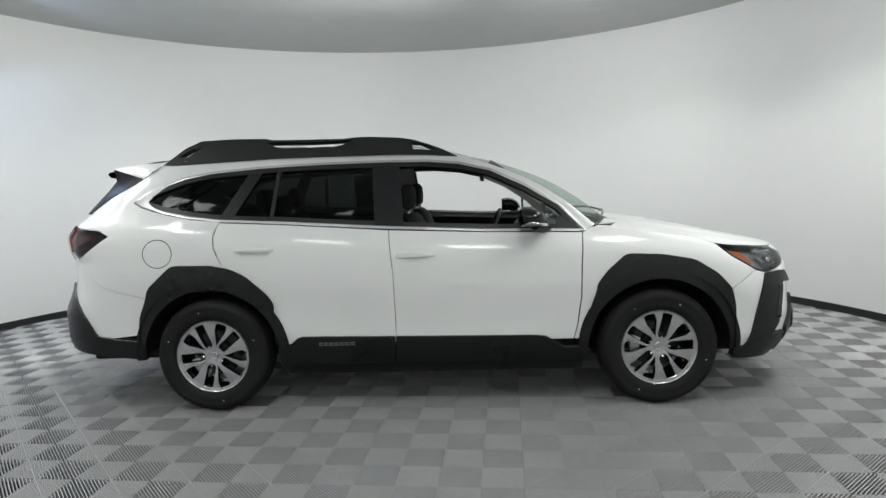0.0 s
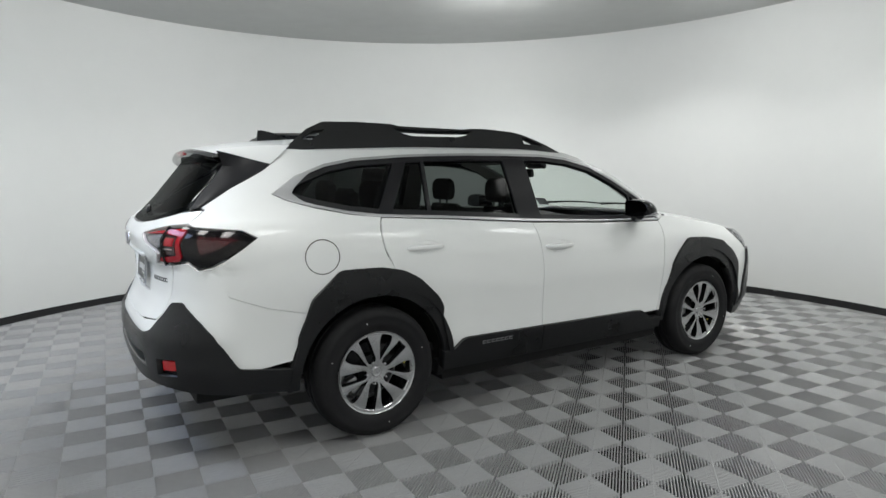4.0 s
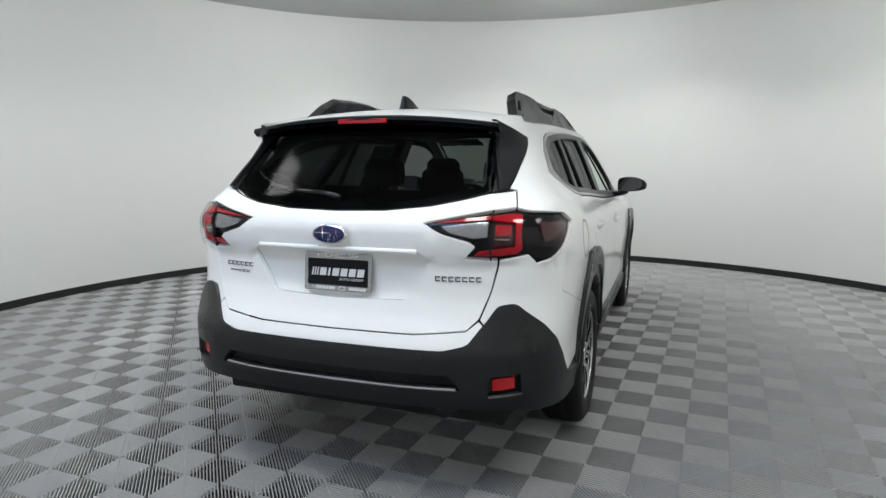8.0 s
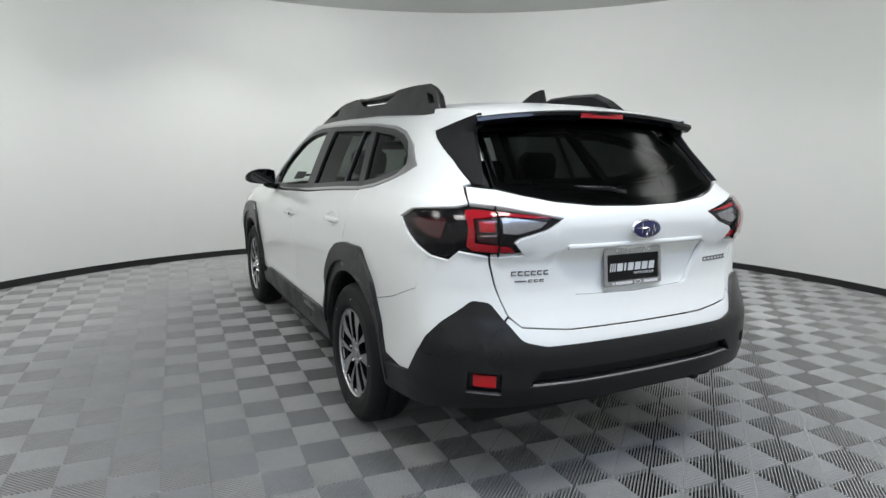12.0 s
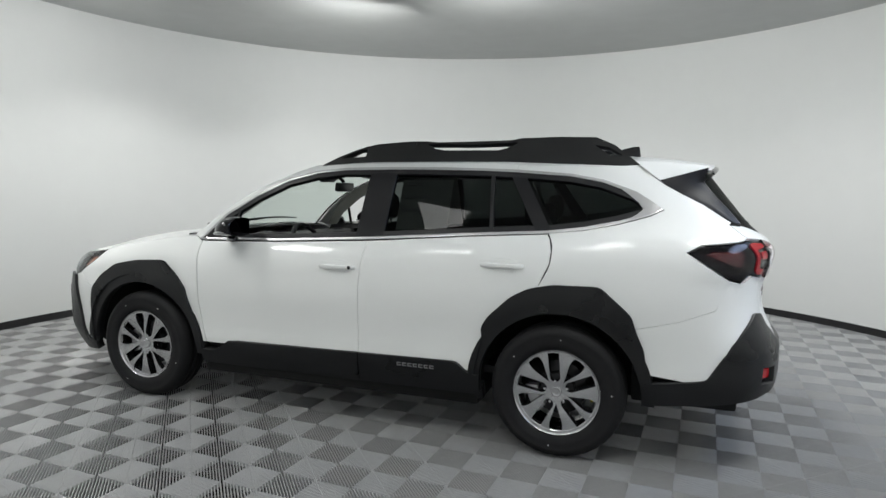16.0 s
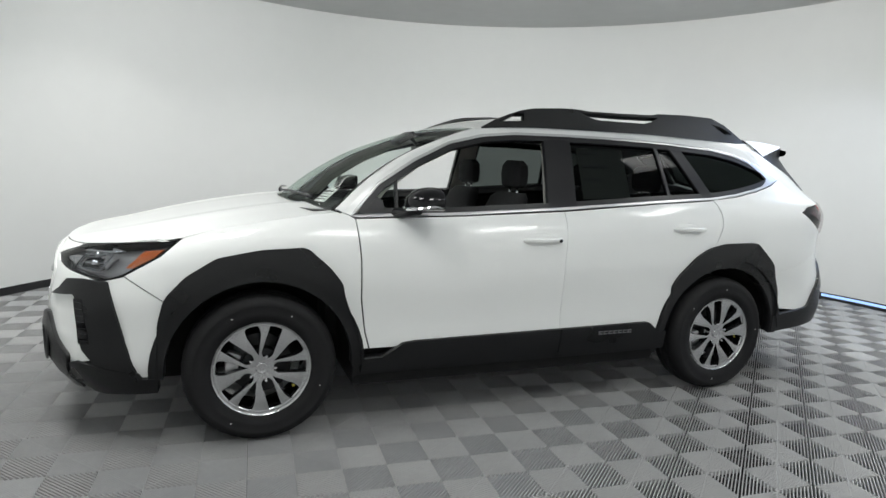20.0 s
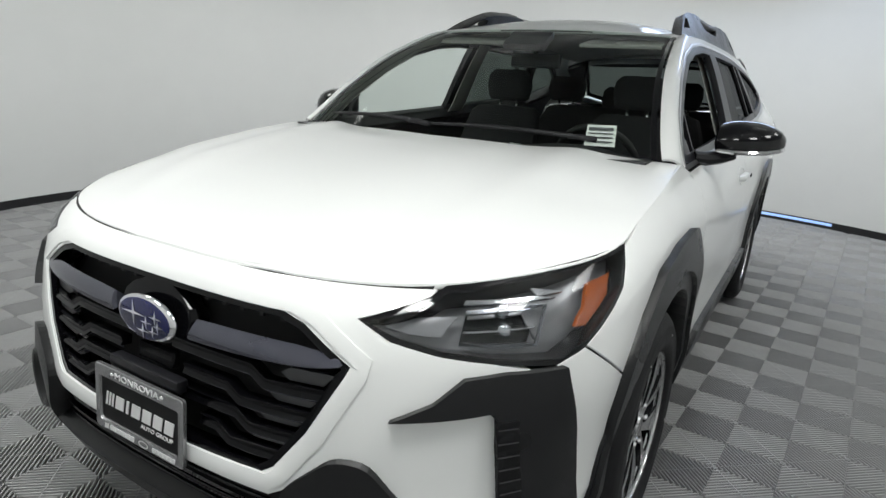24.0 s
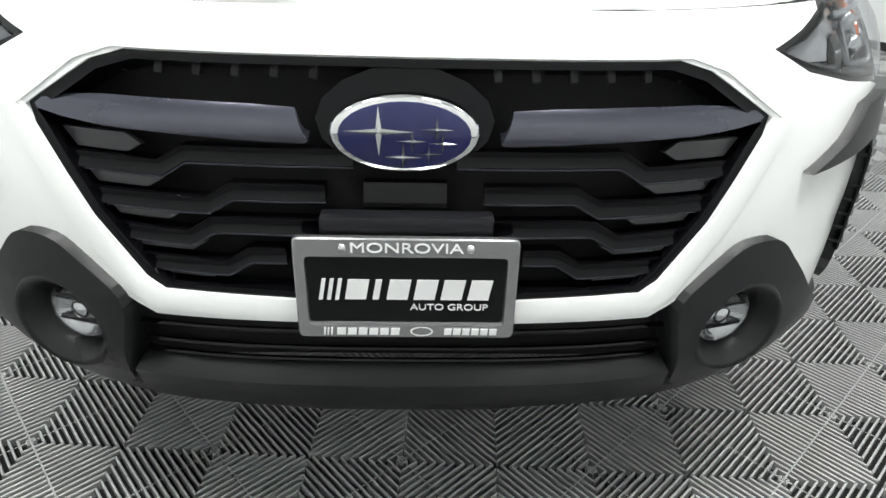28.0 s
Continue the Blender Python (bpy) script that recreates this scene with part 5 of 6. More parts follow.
# ---- car: roof rails, mirrors, handles ----
def rail_map(x, z, back=0.0):
    base = W(x, ROOFEDGE(x)) - 0.028
    return Vector((x, base - 0.48 * (z - 1.555) - back, z))


rail_top = [(0.179, 1.553), (0.08, 1.603), (-0.01, 1.638), (-0.10, 1.668), (-0.181, 1.684), (-0.387, 1.698), (-0.50, 1.697), (-0.56, 1.690), (-0.80, 1.692), (-1.03, 1.697), (-1.07, 1.707), (-1.30, 1.712), (-1.500, 1.706), (-1.600, 1.662), (-1.68, 1.600), (-1.745, 1.548)]
rail_low = [(-1.6, 1.548), (-1.25, 1.556), (-0.9, 1.566), (-0.5, 1.570), (-0.217, 1.568), (0.0, 1.560)]
rail_holes = [[(-0.50, 1.680), (-0.56, 1.652), (-0.62, 1.640), (-0.95, 1.638), (-1.0, 1.650), (-1.07, 1.682), (-0.80, 1.676)], [(0.06, 1.594), (-0.06, 1.650), (-0.115, 1.652), (-0.105, 1.606)], [(-1.49, 1.664), (-1.57, 1.650), (-1.645, 1.604), (-1.58, 1.604)]]
rails = panel("roof_rail", rail_map, rail_top + rail_low, CLAD, car, holes=rail_holes, gap=0.0, thick=0.045, step=0.045, mirror=True, label="black plastic roof rail with a slim centre bar")
panel("rail_inner", lambda a, b: rail_map(a, b, 0.041) - Vector((0, 0, 0.019)), rail_top + rail_low, CLAD, rails, holes=rail_holes, gap=0.0, thick=0.001, step=0.06, mirror=True)
bm = bmesh.new()
rows = []
for x, hw, z in ((-1.50, 0.004, 1.622), (-1.56, 0.028, 1.650), (-1.62, 0.024, 1.680), (-1.68, 0.014, 1.697), (-1.71, 0.010, 1.697), (-1.72, 0.030, 1.620)):
    rows.append([bm.verts.new(c) for c in ((x, hw + 0.022, 1.606), (x, hw * 0.45, z), (x, -hw * 0.45, z), (x, -hw - 0.022, 1.606))])
for a, b in zip(rows, rows[1:]):
    for k in range(3):
        bm.faces.new((a[k], a[k + 1], b[k + 1], b[k]))
bm.faces.new(rows[-1])
for v in bm.verts:
    v.co = (v.co.x, v.co.y * 0.75, 1.612 + (v.co.z - 1.606) * 0.80)
part("shark_fin", bm, CLAD, car, "black shark-fin aerial", angle=50)


def mirror_shell(bm):
    """Wedge housing: square rear rim, domed top running down to the front, flat underside."""
    shape = ((0, 0.0), (0, 0.45), (0, 0.84), (0.05, 0.96), (0.16, 1.0), (0.38, 0.985), (0.6, 0.91), (0.8, 0.75), (0.94, 0.52), (1.0, 0.28), (0.97, 0.1), (0.86, 0.02), (0.6, 0.0), (0.3, 0.0))
    rows = []
    for y, xr, xf, zb, zt in ((0.856, 0.575, 0.66, 1.135, 1.195), (0.864, 0.552, 0.690, 1.120, 1.216), (0.90, 0.543, 0.704, 1.115, 1.228), (0.94, 0.541, 0.705, 1.114, 1.231), (0.99, 0.540, 0.693, 1.117, 1.228), (1.03, 0.541, 0.668, 1.122, 1.217), (1.06, 0.545, 0.635, 1.130, 1.200), (1.074, 0.552, 0.610, 1.140, 1.184), (1.079, 0.566, 0.592, 1.152, 1.172)):
        rows.append([bm.verts.new((xr + u * (xf - xr), y, zb + v * (zt - zb))) for u, v in shape])
    n = len(shape)
    for p, q in zip(rows, rows[1:]):
        for k in range(n):
            bm.faces.new((p[k], p[(k + 1) % n], q[(k + 1) % n], q[k]))
    bm.faces.new(rows[0])
    bm.faces.new(rows[-1][::-1])
    bmesh.ops.recalc_face_normals(bm, faces=bm.faces)


mirrors = both("door_mirror", mirror_shell, GLOSS, car, "gloss black door mirror")


def mirror_strip(bm):
    vs, fs = tube([(0.698, 0.872, 1.124), (0.703, 0.93, 1.122), (0.692, 0.99, 1.125), (0.667, 1.03, 1.129), (0.635, 1.062, 1.136), (0.60, 1.074, 1.142), (0.558, 1.068, 1.138)], [0.006, 0.008, 0.008, 0.008, 0.008, 0.008, 0.005], 6)
    bv = [bm.verts.new(v) for v in vs]
    for f in fs:
        bm.faces.new([bv[k] for k in f])


both("mirror_indicator", mirror_strip, CHROME, mirrors, "bright indicator strip")
both("mirror_glass", lambda bm: bm.faces.new([bm.verts.new((0.5375, c[0], c[1])) for c in ((0.868, 1.122), (0.868, 1.215), (0.90, 1.225), (1.0, 1.222), (1.04, 1.20), (1.045, 1.16), (1.02, 1.135), (0.96, 1.12))]), MIRRORGLASS, mirrors, "mirror glass")


def mirror_stalk(bm):
    vs, fs = tube([(0.72, 0.800, 1.095), (0.69, 0.84, 1.090), (0.66, 0.88, 1.100), (0.63, 0.92, 1.115)], [0.030, 0.034, 0.032, 0.025], 10)
    bv = [bm.verts.new((v.x, v.y, 1.09 + (v.z - 1.09) * 0.75)) for v in vs]
    for f in fs:
        bm.faces.new([bv[k] for k in f])


both("mirror_stalk", mirror_stalk, SATIN, mirrors)


def handle(x0, x1, z):
    def build(bm):
        y = W(x0, z)
        n = 12
        rows = []
        for i in range(n + 1):
            t = i / n
            x = x0 + (x1 - x0) * t
            e = min(1.0, 5 * t, 5 * (1 - t)) ** 0.5
            out, hh = 0.026 * e + 0.002, 0.009 + 0.005 * e
            yy = W(x, z)
            rows.append([bm.verts.new((x, yy + out * k, z + hh * s)) for k, s in ((0.0, -1.0), (0.75, -0.95), (1.0, -0.45), (1.0, 0.45), (0.75, 0.95), (0.0, 1.0))])
        for a, b in zip(rows, rows[1:]):
            for k in range(5):
                bm.faces.new((a[k], a[k + 1], b[k + 1], b[k]))
        bm.faces.new(rows[0])
        bm.faces.new(rows[-1][::-1])
    return build


both("door_handle", handle(0.034, -0.205, 0.957), PAINT, fdoor, "white painted door handle", angle=40)
both("door_handle", handle(-0.953, -1.190, 1.014), PAINT, rdoor, "white painted door handle", angle=40)
for x0, x1, z0, par in ((0.01, -0.17, 0.957, fdoor), (-0.98, -1.15, 1.014, rdoor)):
    cup = [((x0 + x1) / 2 + 0.088 * math.cos(a), z0 + 0.004 + 0.038 * math.sin(a)) for a in [2 * math.pi * i / 20 for i in range(20)]]
    ribbon("handle_cup", side_map, cup, 0.012, PAINT, par, off=0.0022, thick=0.001, closed=True, mirror=True, step=0.02)
vs, fs = lathe([(0.010, 0.0), (0.010, 0.004), (0.007, 0.005), (0.0005, 0.003)], 14)
mesh_object("keyhole", [(v[0] - 0.178, v[1] + W(-0.178, 0.957) + 0.026, v[2] + 0.957) for v in vs], fs, SATIN, fdoor[0], smooth=True)
cap = [(-1.668 + 0.090 * math.cos(2 * math.pi * i / 36), 1.006 + 0.086 * math.sin(2 * math.pi * i / 36)) for i in range(36)]
ribbon("fuel_flap_gap", lambda a, b: Vector((a, -W(a, b), b)), cap, 0.0045, DARK, car, off=0.0006, thick=0.001, closed=True, step=0.02, label="round fuel flap outline")


# ---- car: plates, badges, stickers ----
def letters(name, text, size, m, mat, parent, label="", depth=0.0012, spacing=1.0, width=None, shear=0.0):
    cu = bpy.data.curves.new(name, "FONT")
    cu.body, cu.size, cu.extrude, cu.align_x, cu.align_y, cu.space_character, cu.shear = text, size, depth, "CENTER", "CENTER", spacing, shear
    tmp = bpy.data.objects.new(name, cu)
    me = bpy.data.meshes.new_from_object(tmp)
    bpy.data.objects.remove(tmp)
    me.materials.append(mat)
    if width:
        xs = [v.co.x for v in me.vertices]
        k = width / (max(xs) - min(xs))
        for v in me.vertices:
            v.co.x *= k
    me.transform(m)
    ob = new(name, me)
    ob.parent = parent
    if label:
        tagged(ob, label)
    return ob


def bars(name, rects, m, mat, parent, shear=0.18, depth=0.0015):
    """Plain raised bars in place of lettering, each a piece of its own."""
    for cx, cy, w, h in rects:
        bm = bmesh.new()
        q = [(cx - w / 2 - shear * h / 2, cy - h / 2), (cx + w / 2 - shear * h / 2, cy - h / 2), (cx + w / 2 + shear * h / 2, cy + h / 2), (cx - w / 2 + shear * h / 2, cy + h / 2)]
        lo = [bm.verts.new(m @ Vector((a, b, 0))) for a, b in q]
        hi = [bm.verts.new(m @ Vector((a, b, depth))) for a, b in q]
        bm.faces.new(hi)
        for k in range(4):
            bm.faces.new((lo[k], lo[(k + 1) % 4], hi[(k + 1) % 4], hi[k]))
        part(name, bm, mat, parent, smooth=False)


def licence_plate(m, parent, label):
    """Dealer plate in a grey frame; local x along its width, y up, z out."""
    w, h = 0.312, 0.160
    bm = bmesh.new()
    outer = rounded([(-w / 2, -h / 2), (w / 2, -h / 2), (w / 2, h / 2), (-w / 2, h / 2)], 0.010)
    inner = rounded([(-w / 2 + 0.017, -h / 2 + 0.024), (w / 2 - 0.017, -h / 2 + 0.024), (w / 2 - 0.017, h / 2 - 0.030), (-w / 2 + 0.017, h / 2 - 0.030)], 0.006)
    n = len(outer)
    rings = []
    for ring2, zz in ((outer, 0.0), (outer, 0.008), (inset(outer, 0.002), 0.010), (inset(inner, -0.002), 0.010), (inner, 0.003)):
        rings.append([bm.verts.new(m @ Vector((p[0], p[1], zz))) for p in ring2])
    for a, b in zip(rings, rings[1:]):
        for k in range(n):
            bm.faces.new((a[k], a[(k + 1) % n], b[(k + 1) % n], b[k]))
    frame_ob = part("licence_plate", bm, PLATEFRAME, parent, label, angle=25)
    bm = bmesh.new()
    bm.faces.new([bm.verts.new(m @ Vector((p[0], p[1], 0.0035))) for p in inset(inner, -0.004)])
    part("plate_insert", bm, PLATEBLACK, frame_ob)
    up = m @ Matrix.Translation((0, 0.0655, 0.0102))
    letters("plate_lettering", "MONROVIA", 0.021, up, PLATEWHITE, frame_ob, "raised white town lettering", width=0.155)
    letters("plate_lettering", "AUTO GROUP", 0.0145, m @ Matrix.Translation((0.061, -0.031, 0.0038)), PLATEWHITE, frame_ob, "small white lettering", width=0.112)
    base = m @ Matrix.Translation((0, -0.002, 0.0038))
    rects = [(-0.119 + 0.0115 * k, 0.0, 0.0055, 0.034) for k in range(3)]
    big = [(-0.070 + 0.0385 * k - (0.010 if k == 1 else 0) - (0.018 if k > 1 else 0), 0.0, 0.030 if k != 1 else 0.009, 0.032) for k in range(6)]
    bars("plate_bar", rects + big, base, PLATEWHITE, frame_ob)
    low = m @ Matrix.Translation((0, -0.0682, 0.0102))
    bars("plate_bar", [(-0.118 + 0.005 * k, 0, 0.0025, 0.012) for k in range(3)] + [(-0.094 + 0.0155 * k, 0, 0.0125, 0.011) for k in range(6)] + [(0.060 + 0.0132 * k, 0, 0.0105, 0.010) for k in range(6)], low, PLATEWHITE, frame_ob, 0.1)
    bm = bmesh.new()
    for k in range(16):
        a, b = 2 * math.pi * k / 16, 2 * math.pi * (k + 1) / 16
        bm.faces.new([bm.verts.new(low @ Vector(c)) for c in ((0.022 + 0.017 * math.cos(a), 0.008 * math.sin(a), 0.0005), (0.022 + 0.017 * math.cos(b), 0.008 * math.sin(b), 0.0005), (0.022 + 0.014 * math.cos(b), 0.0062 * math.sin(b), 0.0005), (0.022 + 0.014 * math.cos(a), 0.0062 * math.sin(a), 0.0005))])
    part("plate_oval", bm, PLATEWHITE, frame_ob, smooth=False)
    for sx in (-0.088, 0.088):
        vs, fs = lathe([(0.006, 0.0), (0.005, 0.003), (0.0005, 0.0035)], 12)
        mm = up @ Matrix.Translation((sx, 0, 0)) @ Matrix.Rotation(radians(90), 4, "X")
        mesh_object("plate_screw", [mm @ Vector(v) for v in vs], fs, CHROME, frame_ob, smooth=True)
    return frame_ob


licence_plate(Matrix.Translation((2.374, 0.003, 0.556)) @ Matrix.Rotation(radians(90), 4, "Z") @ Matrix.Rotation(radians(90 - 3), 4, "X"), car, "black dealer plate in a grey metal frame on the grille")
licence_plate(Matrix.Translation((-2.384, 0.001, 0.915)) @ Matrix.Rotation(radians(-90), 4, "Z") @ Matrix.Rotation(radians(90 - 6), 4, "X"), tailgate, "black dealer plate in a grey metal frame on the tailgate")
bm = bmesh.new()
box(bm, 2.350, 0.003, 0.645, 0.03, 0.24, 0.03, 0.006)
part("plate_bracket", bm, SATIN, front_bumper)


def skin_bars(name, fmap, rects, mat, parent, off=0.003):
    """Small raised bars laid on the skin, for badge lettering."""
    for a0, a1, z0, z1 in rects:
        bm = bmesh.new()
        q = [(a0, z0), (a1, z0), (a1, z1), (a0, z1)]
        pts = [fmap(*c) for c in q]
        nn = (pts[1] - pts[0]).cross(pts[3] - pts[0]).normalized()
        if nn.dot(pts[0] - Vector((max(min(pts[0].x, 1.4), -1.4), 0, 0.7))) < 0:
            nn.negate()
        hi = [bm.verts.new(p + nn * off) for p in pts]
        lo = [bm.verts.new(p - nn * 0.002) for p in pts]
        bm.faces.new(hi)
        for k in range(4):
            bm.faces.new((lo[k], lo[(k + 1) % 4], hi[(k + 1) % 4], hi[k]))
        part(name, bm, mat, parent, smooth=False)


def word_rects(a0, a1, z, h, n):
    """Each letter as a few plain strokes of its size."""
    w = (a1 - a0) / n
    out = []
    for k in range(n):
        p, q = a0 + w * k + w * 0.12, a0 + w * (k + 1) - w * 0.12
        out += [(p, q, z + h * 0.22, z + h * 0.44), (p, q, z - h * 0.44, z - h * 0.22), (p, p + (q - p) * 0.22, z - h * 0.21, z + h * 0.21)]
    return out


ra = lambda y, z: arc_from(REAR, "y", y, z)
skin_bars("badge", rear_map, word_rects(ra(0.585, 0.92), ra(0.425, 0.92), 0.920, 0.021, 6), DARKCHROME, tailgate)
skin_bars("badge", rear_map, [(ra(0.567, 0.89), ra(0.52, 0.89), 0.887, 0.892)] + word_rects(ra(0.515, 0.89), ra(0.443, 0.89), 0.889, 0.012, 3), DARKCHROME, tailgate)
skin_bars("badge", rear_map, word_rects(ra(-0.42, 0.912), ra(-0.605, 0.912), 0.912, 0.023, 7), DARKCHROME, tailgate)
skin_bars("sill_badge", lambda a, b: Vector((a, W(a, b) + 0.022, b)), word_rects(-0.470, -0.700, 0.424, 0.022, 7), SATINCHROME, car)
skin_bars("sill_badge", lambda a, b: Vector((a, -W(a, b) - 0.022, b)), word_rects(-0.700, -0.470, 0.424, 0.022, 7), SATINCHROME, car)
stick = [windscreen_map(v, s) + Vector((-0.012, 0, 0)) for v, s in ((0.69, 0.050), (0.815, 0.055), (0.815, 0.155), (0.69, 0.150))]
bm = bmesh.new()
bm.faces.new([bm.verts.new(p) for p in stick])
sticker = part("windscreen_sticker", bm, PAPER, car, "small white paper sticker inside the windscreen", smooth=False)
bm = bmesh.new()
for k, (f0, f1) in enumerate(((0.15, 0.22), (0.35, 0.42), (0.55, 0.60), (0.72, 0.86))):
    a, b = stick[0].lerp(stick[3], f0), stick[1].lerp(stick[2], f0)
    c, d = stick[1].lerp(stick[2], f1), stick[0].lerp(stick[3], f1)
    up = Vector((0.004, 0, 0.002))
    bm.faces.new([bm.verts.new(q + up) for q in (a.lerp(b, 0.08), a.lerp(b, 0.92), d.lerp(c, 0.92), d.lerp(c, 0.08))])
part("sticker_print", bm, INK, sticker, smooth=False)
sheet = panel("price_sheet", side_map, [(-0.40, 1.18), (-0.40, 1.47), (-0.72, 1.475), (-0.72, 1.195)], SHEET, rdoor[0], off=-0.018, thick=0.001, step=0.08, label="paper price sheet inside the tinted glass")
skin_bars("sheet_print", lambda a, b: Vector((a, W(a, b) - 0.017, b)), [(-0.42, -0.54 - 0.05 * (k % 2), 1.43 - 0.075 * k, 1.445 - 0.075 * k) for k in range(3)], FADEDINK, sheet, 0.001)


# ---- car: inside ----
def loft(bm, rings):
    prev = None
    for ring2 in rings:
        cur = [bm.verts.new(p) for p in ring2]
        if prev:
            n = len(cur)
            for k in range(n):
                bm.faces.new((prev[k], prev[(k + 1) % n], cur[(k + 1) % n], cur[k]))
        else:
            bm.faces.new(cur[::-1])
        prev = cur
    bm.faces.new(prev)


def cushion(cx, cy, cz, sx, sy, sz, p=3.2, n=20):
    """Outline of a soft rounded slab at one height."""
    out = []
    for i in range(n):
        a = 2 * math.pi * i / n
        c, s = math.cos(a), math.sin(a)
        out.append((cx + sx * math.copysign(abs(c) ** (2 / p), c), cy + sy * math.copysign(abs(s) ** (2 / p), s), cz))
    return out


def seat(x, y, wide):
    bm = bmesh.new()
    loft(bm, [cushion(x + 0.24, y, 0.50, 0.24, wide * 0.95, 0), cushion(x + 0.24, y, 0.58, 0.27, wide, 0), cushion(x + 0.23, y, 0.645, 0.26, wide, 0), cushion(x + 0.23, y, 0.67, 0.22, wide * 0.85, 0)])
    ob = part("seat", bm, FABRIC, car, "black fabric seat")
    bm = bmesh.new()
    loft(bm, [cushion(x - 0.015 - 0.25 * t, y, 0.60 + 0.58 * t, 0.075 - 0.02 * t, wide * (1 - 0.22 * t * t), 0) for t in (0, 0.2, 0.5, 0.8, 0.95)] + [cushion(x - 0.015 - 0.25 * 1.02, y, 0.60 + 0.585, 0.035, wide * 0.66, 0)])
    part("seat_back", bm, FABRIC, ob)
    return ob


def headrest(x, y, z, parent):
    bm = bmesh.new()
    loft(bm, [cushion(x, y, z + dz, 0.05 * k, 0.13 * k2, 0) for dz, k, k2 in ((-0.075, 0.5, 0.75), (-0.06, 0.9, 0.9), (0.0, 1.0, 1.0), (0.06, 0.9, 0.95), (0.09, 0.45, 0.7))])
    ob = part("headrest", bm, FABRIC, parent)
    for s in (-0.05, 0.05):
        vs, fs = tube([(x + 0.0, y + s, z - 0.17), (x, y + s, z - 0.06)], 0.007, 6)
        mesh_object("headrest_post", vs, fs, CHROME, parent, smooth=True)
    return ob


for y in (0.36, -0.36):
    st = seat(0.12, y, 0.255)
    headrest(-0.165, y, 1.290, st)
rear = seat(-0.86, 0.0, 0.64)
for y in (0.38, -0.38):
    headrest(-1.14, y, 1.285, rear)
headrest(-1.15, 0.0, 1.235, rear)
bm = bmesh.new()
n = 20
rows = []
for i in range(n + 1):
    y = -0.74 + 1.48 * i / n
    hump = 0.035 * math.exp(-((y - 0.36) / 0.18) ** 2)
    rows.append([bm.verts.new(c) for c in ((1.05 - 0.10 * abs(y), y, 1.045), (0.80, y, 1.065 + hump), (0.66, y, 1.055 + hump), (0.60, y, 0.98 + hump), (0.66, y, 0.80), (0.75, y, 0.45))])
for a, b in zip(rows, rows[1:]):
    for k in range(5):
        bm.faces.new((a[k], a[k + 1], b[k + 1], b[k]))
part("dashboard", bm, SOFT, car, "black soft dashboard", angle=50)
bm = bmesh.new()
box(bm, 0.615, 0.0, 0.93, 0.02, 0.22, 0.26, 0.008, (0, -12, 0))
part("centre_screen", bm, GLOSS, car, "glossy upright centre screen")
bm = bmesh.new()
box(bm, 0.05, 0.0, 0.60, 0.80, 0.20, 0.22, 0.03)
part("centre_console", bm, SOFT, car)
vs, fs = [], []
tilt = Matrix.Translation((0.42, 0.36, 0.985)) @ Matrix.Rotation(radians(-66), 4, "Y")
rr = [tilt @ Vector((0.183 * math.cos(2 * math.pi * i / 28), 0.183 * math.sin(2 * math.pi * i / 28), 0)) for i in range(29)]
vs, fs = tube(rr, 0.016, 8)
sw = mesh_object("steering_wheel", vs, fs, SOFT, car, "black three-spoke steering wheel", smooth=True)
bm = bmesh.new()
r = bmesh.ops.create_cone(bm, cap_ends=True, segments=20, radius1=0.062, radius2=0.05, depth=0.05)
for a in (90, 0, 180):
    box(bm, 0.105 * math.cos(radians(a + 90)), 0.105 * math.sin(radians(a + 90)), 0, 0.15 if a == 90 else 0.04, 0.04 if a == 90 else 0.15, 0.02, 0.006)
bmesh.ops.transform(bm, matrix=tilt, verts=bm.verts)
part("wheel_hub", bm, SOFT, sw)
bm = bmesh.new()
box(bm, 0.345, 0.0, 1.415, 0.03, 0.24, 0.065, 0.012, (0, -8, 0))
rm = part("inner_mirror", bm, SATIN, car, "black rear-view mirror")
vs, fs = tube([(0.35, 0, 1.45), (0.40, 0, 1.50)], 0.012, 6)
mesh_object("mirror_stem", vs, fs, SATIN, rm, smooth=True)
bm = bmesh.new()
box(bm, 0.45, 0.0, 1.492, 0.12, 0.20, 0.035, 0.012, (0, 32, 0))
part("camera_pod", bm, SATIN, car)
for y in (0.36, -0.36):
    bm = bmesh.new()
    box(bm, 0.22, y, 1.505, 0.16, 0.36, 0.016, 0.006, (0, 12, 0))
    part("sun_visor", bm, HEADLINER, car)
# inner trim of the flanks, pillars and tail
trim = lambda d: (lambda a, b: Vector((a, W(a, b) - d, b)))
panel("door_trim", trim(0.075), [(0.90, 0.40), (0.90, 1.055), (-0.26, 1.10), (-1.30, 1.17), (-1.80, 1.24), (-1.80, 0.80), (-0.9, 0.80), (-0.9, 0.40)], SOFT, car, mirror=True, thick=0.004, step=0.10)
ribbon("sill_trim", trim(0.04), [(0.90, 1.066), (0.368, 1.085), (-0.254, 1.118), (-0.874, 1.163), (-1.296, 1.188), (-1.80, 1.29)], 0.03, SOFT, car, off=0.03, thick=0.045, mirror=True)
panel("pillar_trim", trim(0.06), [(-0.20, 1.51), (-0.16, 1.10), (-0.33, 1.11), (-0.33, 1.51)], HEADLINER, car, mirror=True, thick=0.004)
panel("pillar_trim", trim(0.05), [(-1.06, 1.505), (-1.25, 1.18), (-1.33, 1.20), (-1.14, 1.50)], SOFT, car, mirror=True, thick=0.004)
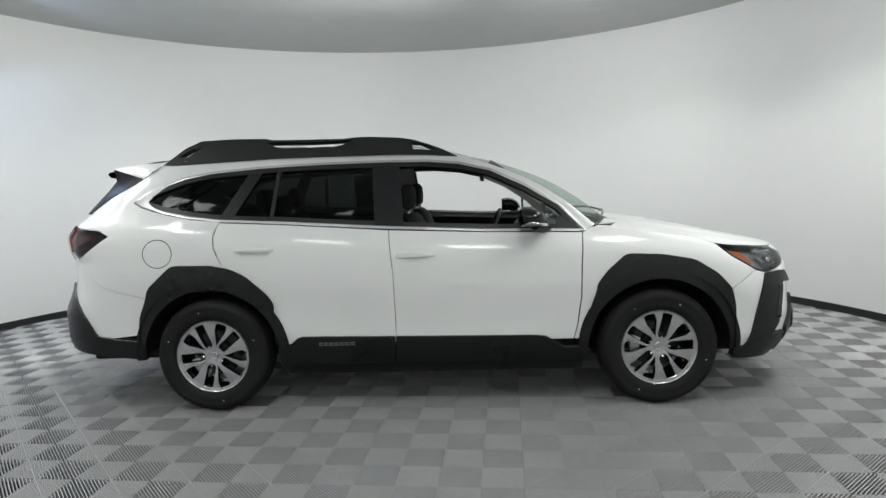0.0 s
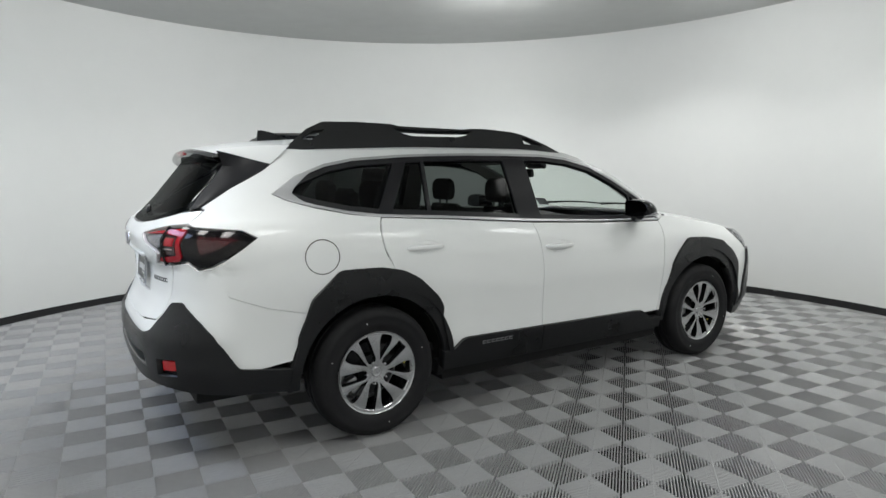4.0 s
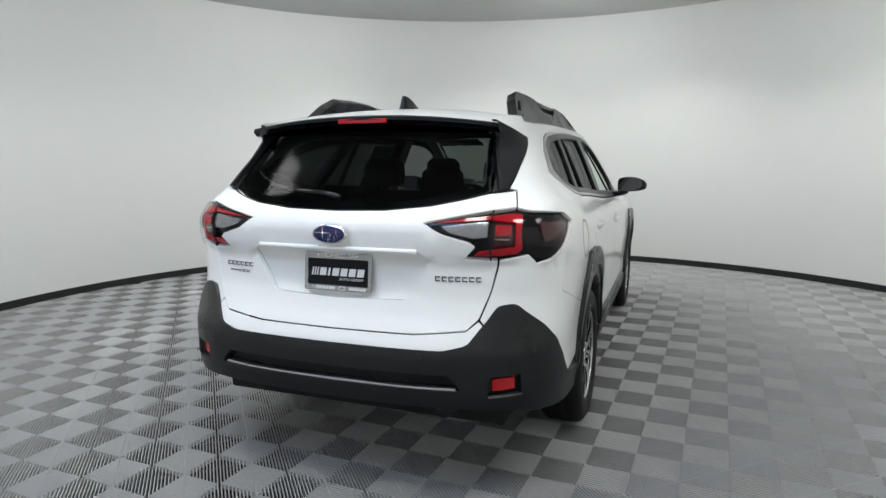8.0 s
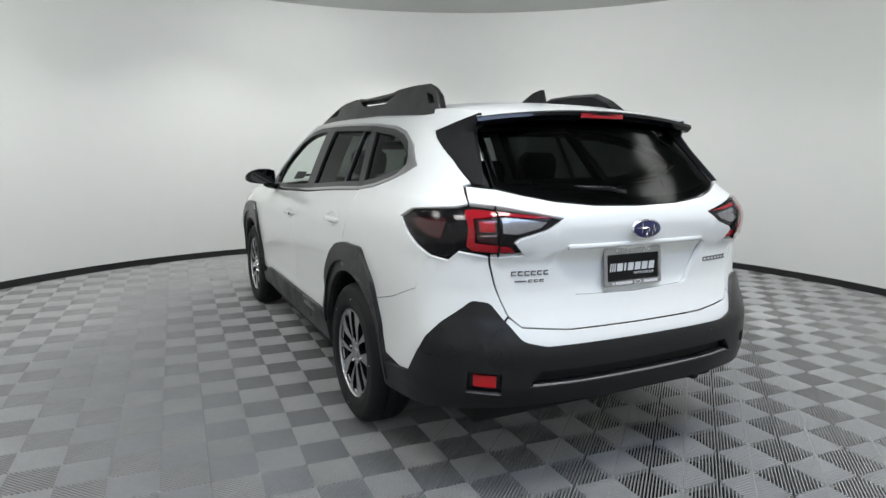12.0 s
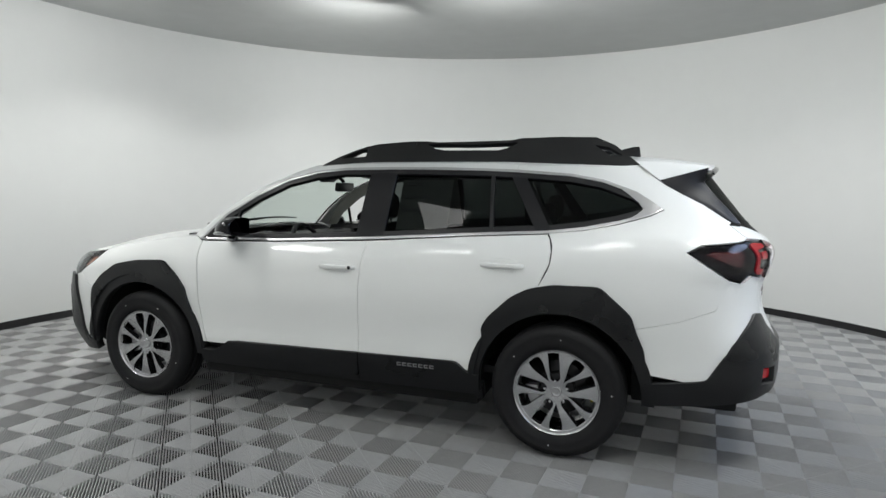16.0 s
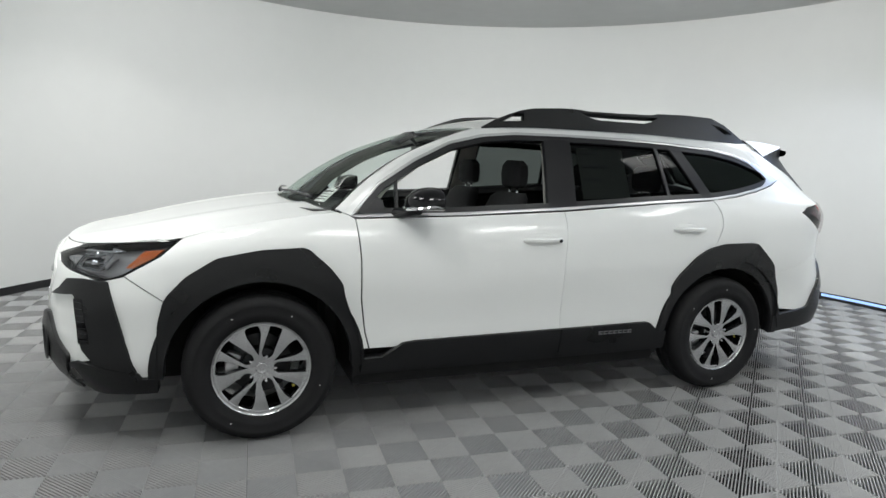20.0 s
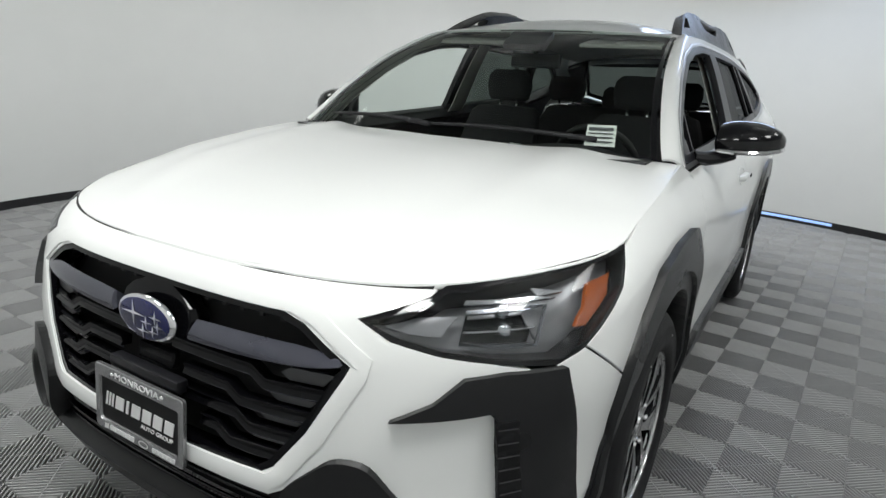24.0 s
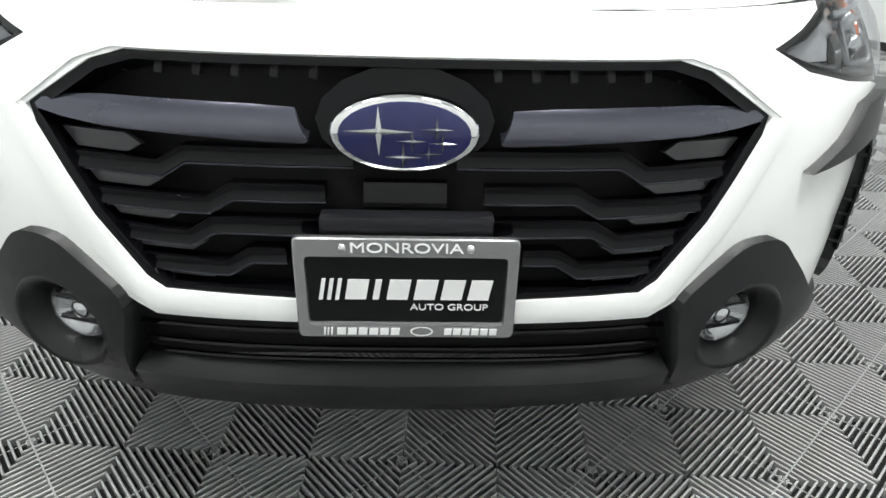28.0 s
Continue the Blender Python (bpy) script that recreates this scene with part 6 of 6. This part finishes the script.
panel("pillar_trim", trim(0.03), [(0.93, 1.09), (0.80, 1.255), (0.60, 1.395), (0.33, 1.505), (0.18, 1.535), (0.18, 1.485), (0.36, 1.43), (0.56, 1.325), (0.75, 1.195), (0.85, 1.085)], HEADLINER, car, mirror=True, thick=0.004, gap=0)
panel("rear_trim", lambda a, b: rear_map(a, b) + Vector((0.06, 0, 0)), rx((0.60, 0.75), (0.66, 1.18), (-0.66, 1.18), (-0.60, 0.75)), SOFT, car, thick=0.004, step=0.1)
bm = bmesh.new()
box(bm, -1.70, 0, 0.74, 1.0, 1.34, 0.04, 0.01)
box(bm, -0.1, 0, 0.40, 1.9, 1.5, 0.04, 0.0)
part("cabin_floor", bm, SOFT, car)
bm = bmesh.new()
box(bm, 1.02, 0, 0.70, 0.05, 1.40, 0.66, 0.0)
part("bulkhead", bm, DARK, car)

# ---- floor tiles, last ----
TILE, TURN, T0 = 0.28314, radians(41.397), (-0.2881, -1.0610)
HT = TILE / 2


def tile_mesh():
    """One square tile: four fans of ribs that stand square to its four edges."""
    V, F = [], []
    n, top, low = 20, 0.0, -0.0220
    pitch = TILE / n
    for q in range(4):
        c, s = (1, 0, -1, 0)[q], (0, 1, 0, -1)[q]
        for i in range(n):
            u = -HT + pitch * (i + 0.5)
            r0, r1 = abs(u) + 0.0012, HT - 0.0016
            if r1 - r0 < 0.004:
                continue
            k = len(V)
            sl = 1 if u > 0 else -1
            for w, z in ((0.0027, low), (0.0026, top - 0.0024), (0.0021, top - 0.0009), (0.0009, top), (-0.0009, top), (-0.0021, top - 0.0009), (-0.0026, top - 0.0024), (-0.0027, low)):
                for r in (r0 + sl * w, r1):
                    V.append((c * r - s * (u + w), s * r + c * (u + w), z))
            F += [(k + 2 * j, k + 2 * j + 1, k + 2 * j + 3, k + 2 * j + 2) for j in range(7)]
            F.append(tuple(k + 2 * j for j in range(8)))
        k = len(V)
        for r, w in ((HT - 0.0016, 1), (HT - 0.0003, 1), (HT - 0.0003, -1), (HT - 0.0016, -1)):
            V.append((c * r - s * w * r, s * r + c * w * r, -0.0006))
        F.append((k, k + 1, k + 2, k + 3))
    return V, F


TV, TF = tile_mesh()
tile_data = bpy.data.meshes.new("tile")
tile_data.from_pydata(TV, [], TF)
tile_data.materials.append(TILEMAT)
slots = []
ct, stn = math.cos(TURN), math.sin(TURN)
for i in range(-24, 25):
    for j in range(-24, 25):
        a, b = (i + 0.5) * TILE, (j + 0.5) * TILE
        x, y = T0[0] + a * ct - b * stn, T0[1] + a * stn + b * ct
        if ((x - ROOM_X) / (ROOM_A + 0.10)) ** 2 + ((y - ROOM_Y) / (ROOM_B + 0.10)) ** 2 < 1.0:
            slots.append((x, y))
# tiles nearest to the car's flanks and ends as pieces of their own, the rest in one sheet
near = sorted(slots, key=lambda p: abs(math.hypot(p[0] / 1.55, p[1]) - 1.95))[:300]
chosen = set(near)
for x, y in near:
    ob = new("tile", tile_data)
    ob.parent = floor
    ob.matrix_local = pose(x, y, random.uniform(-0.0004, 0.0), 0, 0, math.degrees(TURN) + 90 * random.randrange(4))
rest = [p for p in slots if p not in chosen]
base = np.array(TV)
nv = len(TV)
VV, FF = [], []
faces = TF
for k, (x, y) in enumerate(rest):
    VV.append(np.c_[base[:, 0] * ct - base[:, 1] * stn + x, base[:, 0] * stn + base[:, 1] * ct + y, base[:, 2]])
    FF += [tuple(v + k * nv for v in f) for f in faces]
me = bpy.data.meshes.new("outer_tiles")
me.from_pydata(np.concatenate(VV).tolist(), [], FF)
me.materials.append(TILEMAT)
outer_tiles = new("outer_tiles", me)
outer_tiles.parent = floor
tagged(outer_tiles, "ribbed grey plastic tiles out to the wall", kind="stuff")
